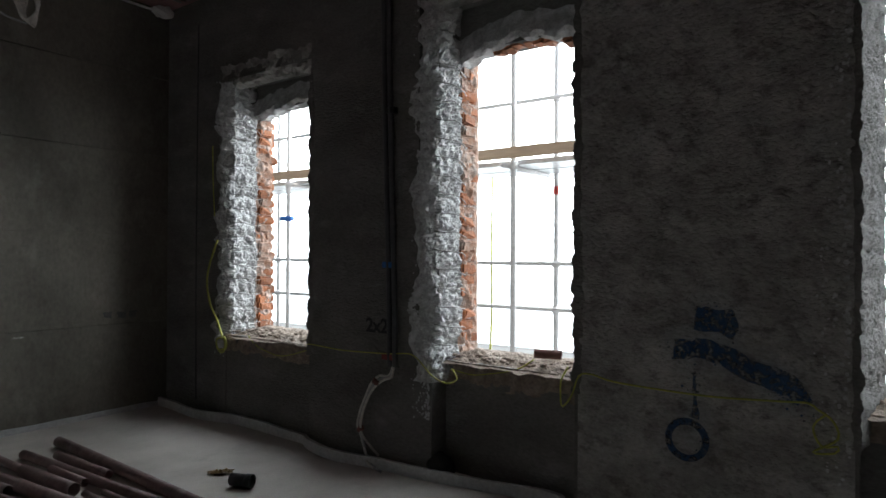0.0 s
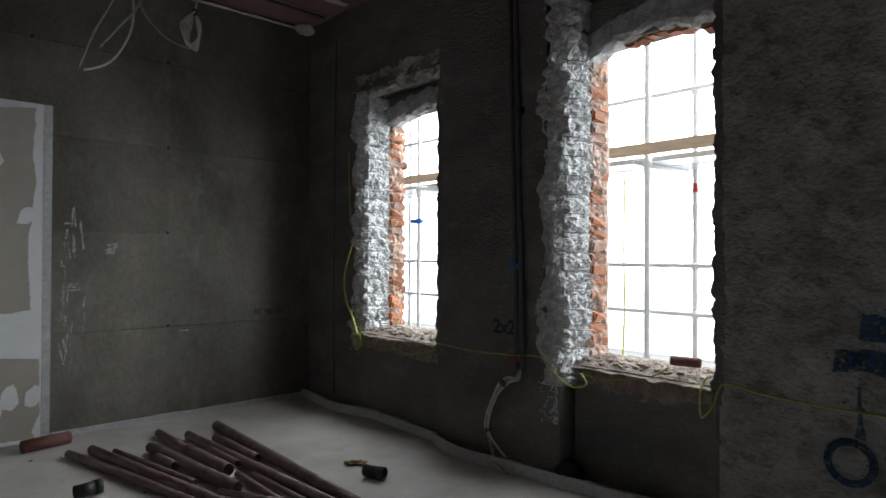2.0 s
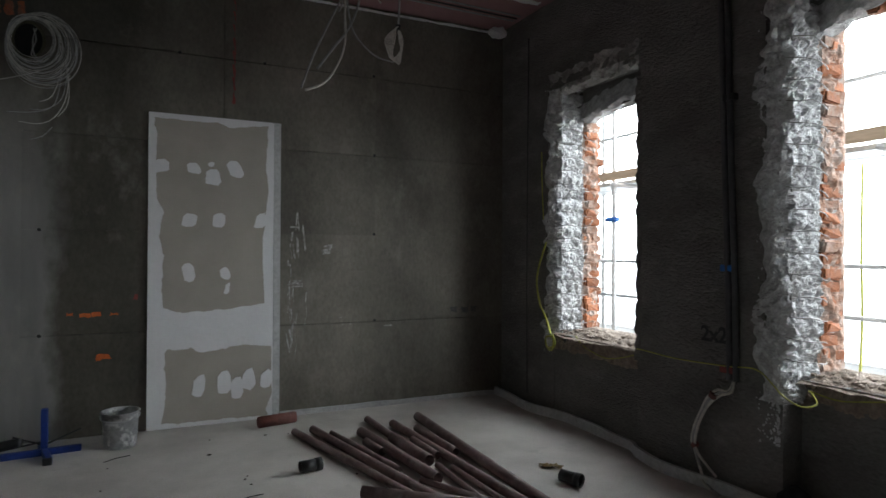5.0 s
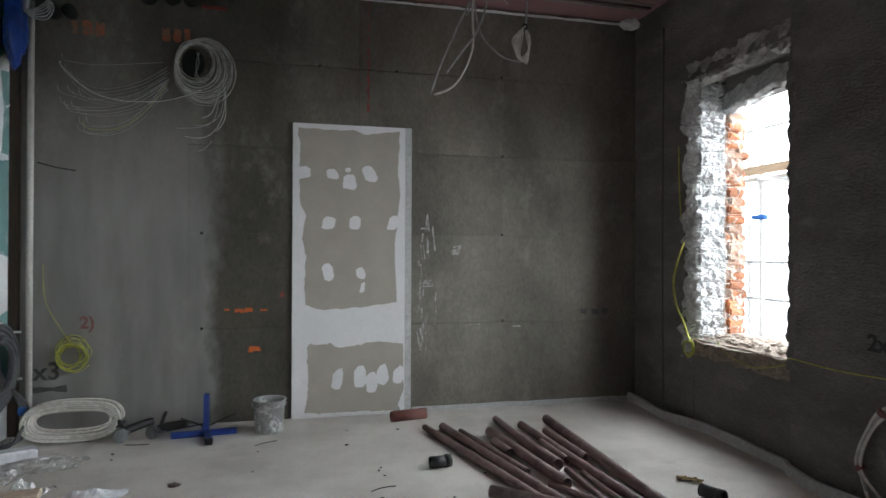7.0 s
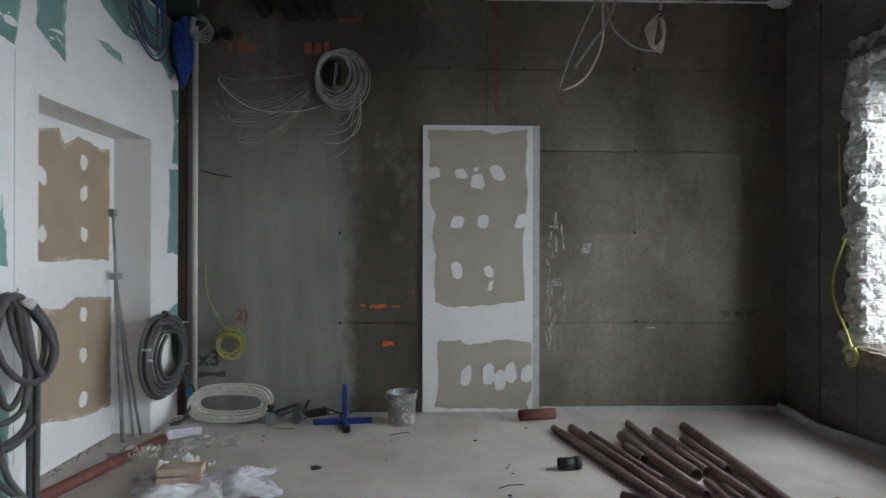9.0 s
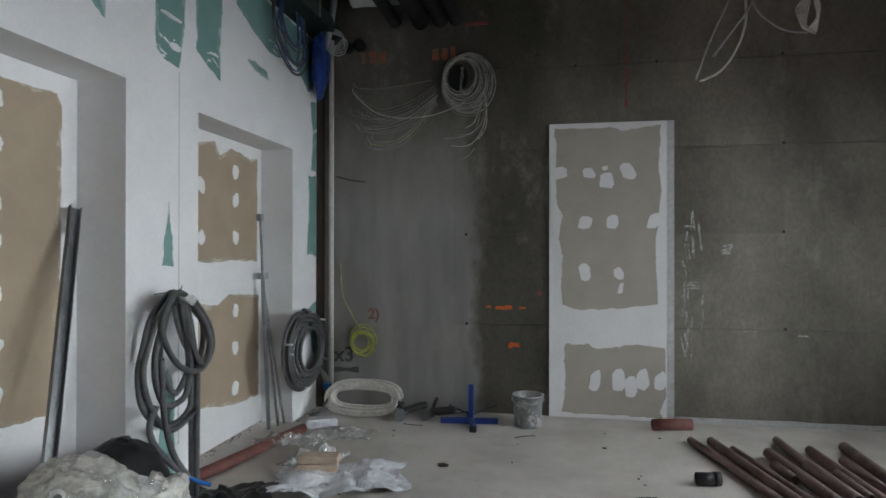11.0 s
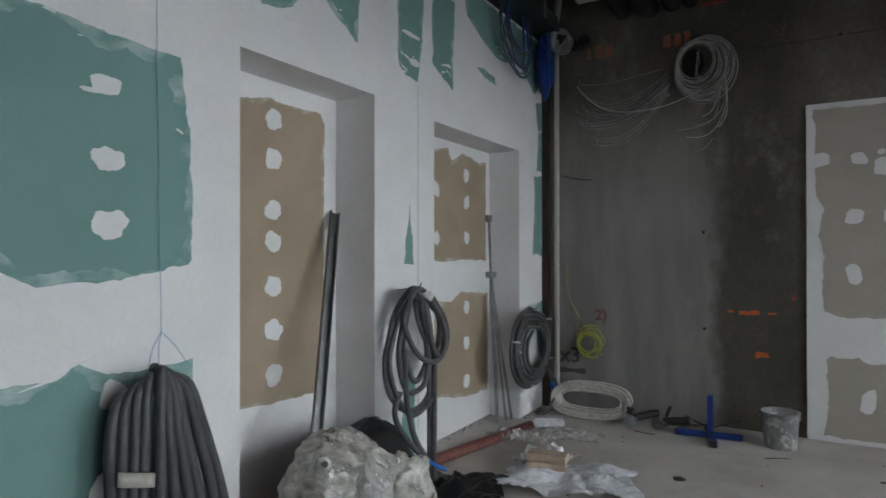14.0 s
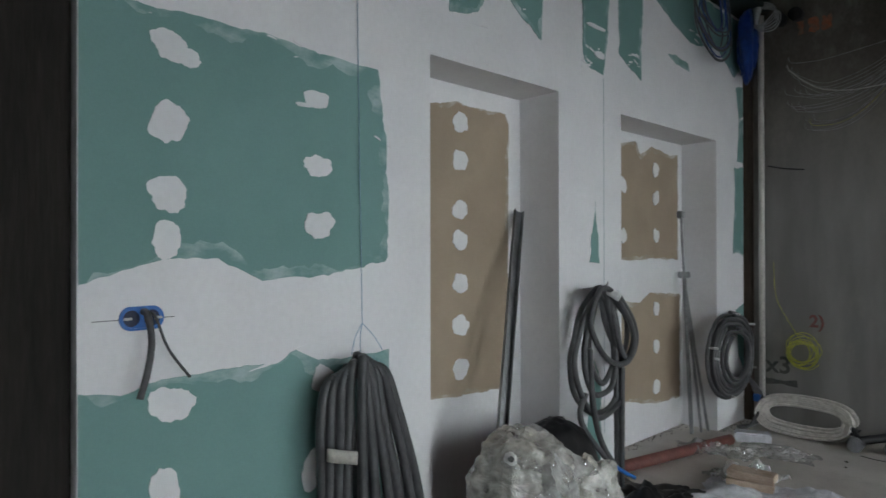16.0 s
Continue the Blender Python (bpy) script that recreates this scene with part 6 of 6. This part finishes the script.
prop = thing("telescopic_pole", "slim steel telescopic pole leaning in the recess", "pole", (-2.2, 4.55, 0.0))
top = Vector((RECESS_BACK + 0.03, 4.70, 1.68)) - Vector((-2.2, 4.55, 0.0))
inner_tube = part("inner_tube", tube([top * 0.6, top], 0.011, 9, 10, soft=False), GALV, prop, "", True)
outer = part("outer_tube", tube([top * 0.0, top * 0.73], 0.016, 9, 10, soft=False), GALV, prop, "", True)
part("clamp", boxes(((top.x * 0.72 - 0.03, top.y * 0.72 - 0.045, top.z * 0.72 - 0.03), (top.x * 0.72 + 0.03, top.y * 0.72 + 0.045, top.z * 0.72 + 0.02)), bevel=0.005), GALV, outer)
part("head", boxes(((top.x - 0.025, top.y - 0.03, top.z - 0.03), (top.x + 0.02, top.y + 0.03, top.z + 0.03)), bevel=0.006), GALV, inner_tube)
for dx, dy, k in ((0.03, 0.10, 0.70), (0.05, 0.17, 0.68)):
    o = part("leg", tube([top * k, Vector((dx, dy, 0.0))], 0.011, 9, 8, soft=False), GALV, prop, "", True)

# ---- plastic bags, sheets and offcuts on the floor ----
heap = thing("waste_bag", "crumpled clear plastic sack full of waste", "bag", (-1.74, 2.03, 0))
part("sack", lump(0, 0, 0.395, 0.225, 0.235, 0.235, 2.0, 80, 100, 0.16, True, 0.05), FILM, heap, "", True)
part("inner_fold", lump(0, 0, 0.38, 0.19, 0.20, 0.20, 15.0, 50, 60, 0.3, True, 0.09), FILM, heap, "", True)
for k in range(16):
    rnd = random.Random(k + 60)
    q = Vector((rnd.uniform(-1, 1), rnd.uniform(-1, 1), rnd.uniform(-0.6, 1))).normalized() * rnd.uniform(0.3, 0.65)
    part("contents", lump(q.x * 0.2, q.y * 0.2, 0.42 + q.z * 0.22, 0.08, 0.08, 0.06, k, 10, 14, 0.4, False), (PAPER, CABLE_WHITE, DIRT, BOARD_TAN, BLACK_FILM, PAPER, WOOD)[k % 7], heap)
part("knot", lump(0.085, -0.19, 0.565, 0.026, 0.025, 0.024, 7.0, 10, 14, 0.3, False), TAPE, heap, "white twisted knot", True)
part("hole", tube([(0.088, -0.197, 0.566), (0.112, -0.217, 0.575)], 0.012, 9, 12, soft=False), BLACK, heap)
for k, (x, y, z, rx, ry, rz) in enumerate(((0.10, -0.0, 0.50, 25, 30, 10), (0.22, -0.02, 0.42, 10, 68, 40), (0.20, -0.14, 0.30, 55, 50, 0))):
    flap = part("flap", crumpled(0.32, 0.26, 0.05, 61.0 + 2.3 * k, 24, 0.2, 2.0), FILM_THIN, heap, "loose clear film", True)
    flap.matrix_basis = pose(x, y, z, rx, ry, rz)
small = placed(part("waste_bag", lump(0, 0, 0.27, 0.12, 0.13, 0.17, 12.0, 50, 60, 0.25, True, 0.06), FILM, None, "", True), -1.63, 2.39)
tagged(small, "small crumpled clear plastic bag of offcuts", "bag")
under = placed(part("black_sack", lump(0, 0, 0.12, 0.30, 0.32, 0.20, 33.0, 40, 56, 0.08, True, 0.02), BLACK_FILM, None, "", True), -1.78, 2.03)
tagged(under, "black plastic sack under the clear one", "bag")
blk = placed(part("black_sack", lump(0, 0, 0.22, 0.14, 0.38, 0.33, 21.0, 40, 56, 0.07, True, 0.010), BLACK_FILM, None, "", True), -1.93, 2.46)
tagged(blk, "black plastic sack slumped against the partition", "bag")
dark = placed(part("dark_sheet", crumpled(0.54, 0.5, 0.09, 5.5, 34), BLACK_FILM, None, "", True), -1.76, 3.10, 0, 20)
tagged(dark, "crumpled dark plastic sheet on the floor", "sheet")
sheet = placed(part("wrapping_sheet", crumpled(0.80, 0.52, 0.13, 9.2, 40, 0.14, 1.9), PAPER), -1.26, 3.60, 0, 15)
tagged(sheet, "crumpled white wrapping sheet on the floor", "sheet")
for k, (x, y, w, dd, h, t, m, lab) in enumerate(((-1.55, 3.86, 0.42, 0.26, 0.12, 60, FILM_THIN, "crumpled clear film beside the wrapping sheet"), (-1.93, 4.20, 0.38, 0.3, 0.10, 30, FILM_THIN, "crumpled clear film over the red pipe"), (-1.58, 4.50, 0.48, 0.3, 0.05, 5, FILM_THIN, "flattened clear plastic film on the screed"), (-1.72, 4.32, 0.28, 0.2, 0.05, 80, FILM_THIN, "scrap of clear plastic film"))):
    o = placed(part("plastic_film", crumpled(w, dd, h, 30.0 + k * 3, 24), m), x, y, 0, t)
    tagged(o, lab, "plastic film")
pack = placed(part("foam_pack", boxes(((-0.12, -0.06, 0.0), (0.12, 0.06, 0.07)), bevel=0.012), PAPER), -1.80, 4.66, 0.01, 25)
tagged(pack, "white wrapped packet on the floor", "packet")
for dx, dz, t in ((0, 0.055, 4), (0.01, 0.105, -5)):
    o = placed(part("wood_block", boxes(((-0.12, -0.055, 0.0), (0.12, 0.055, 0.045)), bevel=0.003), WOOD), -1.42 + dx, 3.62, dz, 12 + t)
    tagged(o, "pale sawn wood block on the wrapping sheet", "wood block", "wood blocks")

# small debris
rnd = random.Random(77)
for k in range(24):
    x, y = rnd.uniform(-1.4, 1.0), rnd.uniform(3.0, 5.0)
    if k > 16:
        x, y = rnd.uniform(0.4, 1.2), rnd.uniform(3.2, 4.0)
    if rnd.random() < 0.25:
        l = rnd.uniform(0.04, 0.09)
        o = part("debris", tube([(-l, 0, 0.003), (0, 0.012, 0.004), (l, -0.005, 0.003)], 0.0028, 0.02, 5), BLACK)
        lab = "short dark wire scrap on the screed"
    else:
        s = rnd.uniform(0.005, 0.011)
        o = part("debris", lump(0, 0, s * 0.3, s * 1.5, s, s * 0.5, k, 6, 8, 0.3), DIRT)
        lab = "small dark crumb of debris on the screed"
    placed(o, x, y, 0, rnd.uniform(0, 180))
    tagged(o, lab, "debris", "floor debris")
clod = placed(part("debris", lump(0, 0, 0.008, 0.035, 0.02, 0.012, 3.3, 10, 14, 0.5), DIRT), -0.70, 3.97)
tagged(clod, "dark dried mortar clod on the screed", "debris", "floor debris")

# dirt swept along the foot of the partition
bm = bmesh.new()
rnd = random.Random(5)
for k in range(260):
    y = rnd.uniform(2.8, 5.25)
    x = (LEFT if not 3.40 < y < 4.77 else RECESS_BACK) + 0.012 + 0.07 * rnd.random() ** 2.5
    r = rnd.uniform(0.002, 0.006)
    vs = bmesh.ops.create_icosphere(bm, subdivisions=1, radius=r)["verts"]
    for v in vs:
        v.co = Vector((v.co.x * 1.2 + x, v.co.y * 1.6 + y, max(0.0, v.co.z * 0.6 + r * 0.3)))
tagged(part("dirt", bm, DIRT), "brown crumbs of dirt along the foot of the partition", "dirt", kind="stuff")

# ---- conduit and cables on the pier ----
riser = thing("conduit_riser", "two dark conduits clipped up the pier", "conduit", (PIER, 2.58, 0.6))
RB = Vector((-PIER, -2.58, -0.6))
for dy in (0.0, 0.045):
    part("conduit", tube([Vector(p) + RB for p in ((PIER - 0.034, 2.635 + dy - 0.02, CEIL - 0.01), (PIER - 0.034, 2.60 + dy - 0.02, 2.3), (PIER - 0.034, 2.56 + dy - 0.02, 1.2), (PIER - 0.034, 2.55 + dy - 0.02, 0.66))], 0.0185, 0.1, 10), CONDUIT_DARK, riser, "", True)
for z, m in ((1.32, BLUE_BOX), (2.33, BLACK), (0.72, RED_PAINT)):
    part("clip", boxes(((-0.05, -0.04, z - 0.6 - 0.02), (-0.003, 0.055, z - 0.6 + 0.02)), bevel=0.004), m, riser)
tails = thing("pier_cables", "white-sheathed cables hanging from the pier conduits", "cables", (PIER, 2.6, 0.6))
TB = Vector((-PIER, -2.6, -0.6))
for k in range(3):
    o = 0.013 * (k - 1)
    foot = ([(3.04, 2.70, 0.13), (3.03, 2.62, 0.085)], [(3.035, 2.725, 0.06), (3.0, 2.64, 0.02), (2.97, 2.545, 0.012)], [(3.035, 2.74, 0.09), (3.0, 2.68, 0.03), (2.99, 2.62, 0.012)])[k]
    part("cable", tube([Vector(p) + TB for p in [(3.085, 2.545, 0.66), (3.06, 2.55 + o, 0.598), (3.05, 2.614 + o, 0.584 + o), (3.05, 2.687 + o, 0.527 + o), (3.048, 2.736 + o, 0.446), (3.045, 2.781 + o, 0.346), (3.04, 2.80 + o, 0.249), (3.04, 2.776 + 0.5 * o, 0.19)] + foot], 0.0085, 0.02, 8), (CABLE_WHITE, CABLE_GREY, CABLE_WHITE)[k], tails, "", True)
for y, z, r in ((2.655, 0.558, 0.027), (2.793, 0.225, 0.022)):
    part("red_tape", tube([Vector((3.047, y - 0.008, z + 0.012)) + TB, Vector((3.047, y + 0.008, z - 0.012)) + TB], r, 9, 10, soft=False), RED_PIPE, tails, "red tape")
# slim dark conduit in the far corner
cornerline = part("corner_conduit", tube([(0, 0, 0.0), (0.0, 0.01, 1.5), (0, 0, 3.3)], 0.006, 0.3, 8), CONDUIT_DARK, None, "", True)
cornerline.location = (RIGHT - 0.013, 4.86, 0.1)
tagged(cornerline, "slim dark conduit running up the corner pier", "conduit")

# yellow-green earth wire draped along the window wall
ywire = thing("earth_wire", "yellow-green earth wire draped along the window wall", "wire", (3.1, 2.5, 0.7))
YB = Vector((-3.1, -2.5, -0.7))
for pts, r in (
    ([(3.14, 4.60, 2.3), (3.14, 4.59, 2.0), (3.15, 4.58, 1.7)], 0.005),
    ([(3.135, 4.515, 1.5), (3.13, 4.616, 1.29), (3.13, 4.651, 1.136), (3.13, 4.604, 0.96), (3.13, 4.514, 0.84), (3.12, 4.42, 0.70)], 0.0085),
    ([(3.13, 4.41, 0.70), (3.13, 4.37, 0.63), (3.12, 4.42, 0.565), (3.13, 4.5, 0.60), (3.12, 4.49, 0.67), (3.13, 4.41, 0.68), (3.12, 4.38, 0.61), (3.12, 4.45, 0.58)], 0.009),
    ([(3.17, 4.14, 0.72), (3.165, 4.05, 0.66), (3.165, 3.92, 0.62), (3.165, 3.72, 0.6), (3.16, 3.42, 0.68), (3.105, 3.36, 0.73), (3.1, 3.01, 0.72), (3.075, 2.6, 0.74), (3.1, 2.41, 0.75), (3.1, 2.3, 0.68), (3.08, 2.23, 0.64), (3.1, 2.14, 0.6), (3.15, 2.09, 0.62), (3.2, 2.15, 0.66), (3.24, 2.19, 0.66), (3.25, 2.05, 0.64), (3.25, 1.92, 0.66), (3.28, 1.75, 0.7), (3.3, 1.64, 0.77)], 0.0042),
    ([(3.25, 1.40, 0.76), (3.2, 1.42, 0.69), (3.15, 1.40, 0.6), (3.11, 1.37, 0.57), (3.09, 1.31, 0.64), (3.095, 1.27, 0.75), (3.097, 1.2, 0.765), (3.097, 1.06, 0.74), (3.097, 0.65, 0.73), (3.097, 0.34, 0.748), (3.095, 0.22, 0.757), (3.094, 0.185, 0.735), (3.095, 0.16, 0.72), (3.095, 0.125, 0.69), (3.095, 0.11, 0.62), (3.09, 0.2, 0.55), (3.09, 0.12, 0.56), (3.09, 0.11, 0.59), (3.095, 0.17, 0.58), (3.095, 0.2, 0.66), (3.095, 0.15, 0.72)], 0.005),
):
    part("run", tube([Vector(p) + YB for p in pts], r, 0.02, 6), CABLE_YELLOW, ywire, "", True)
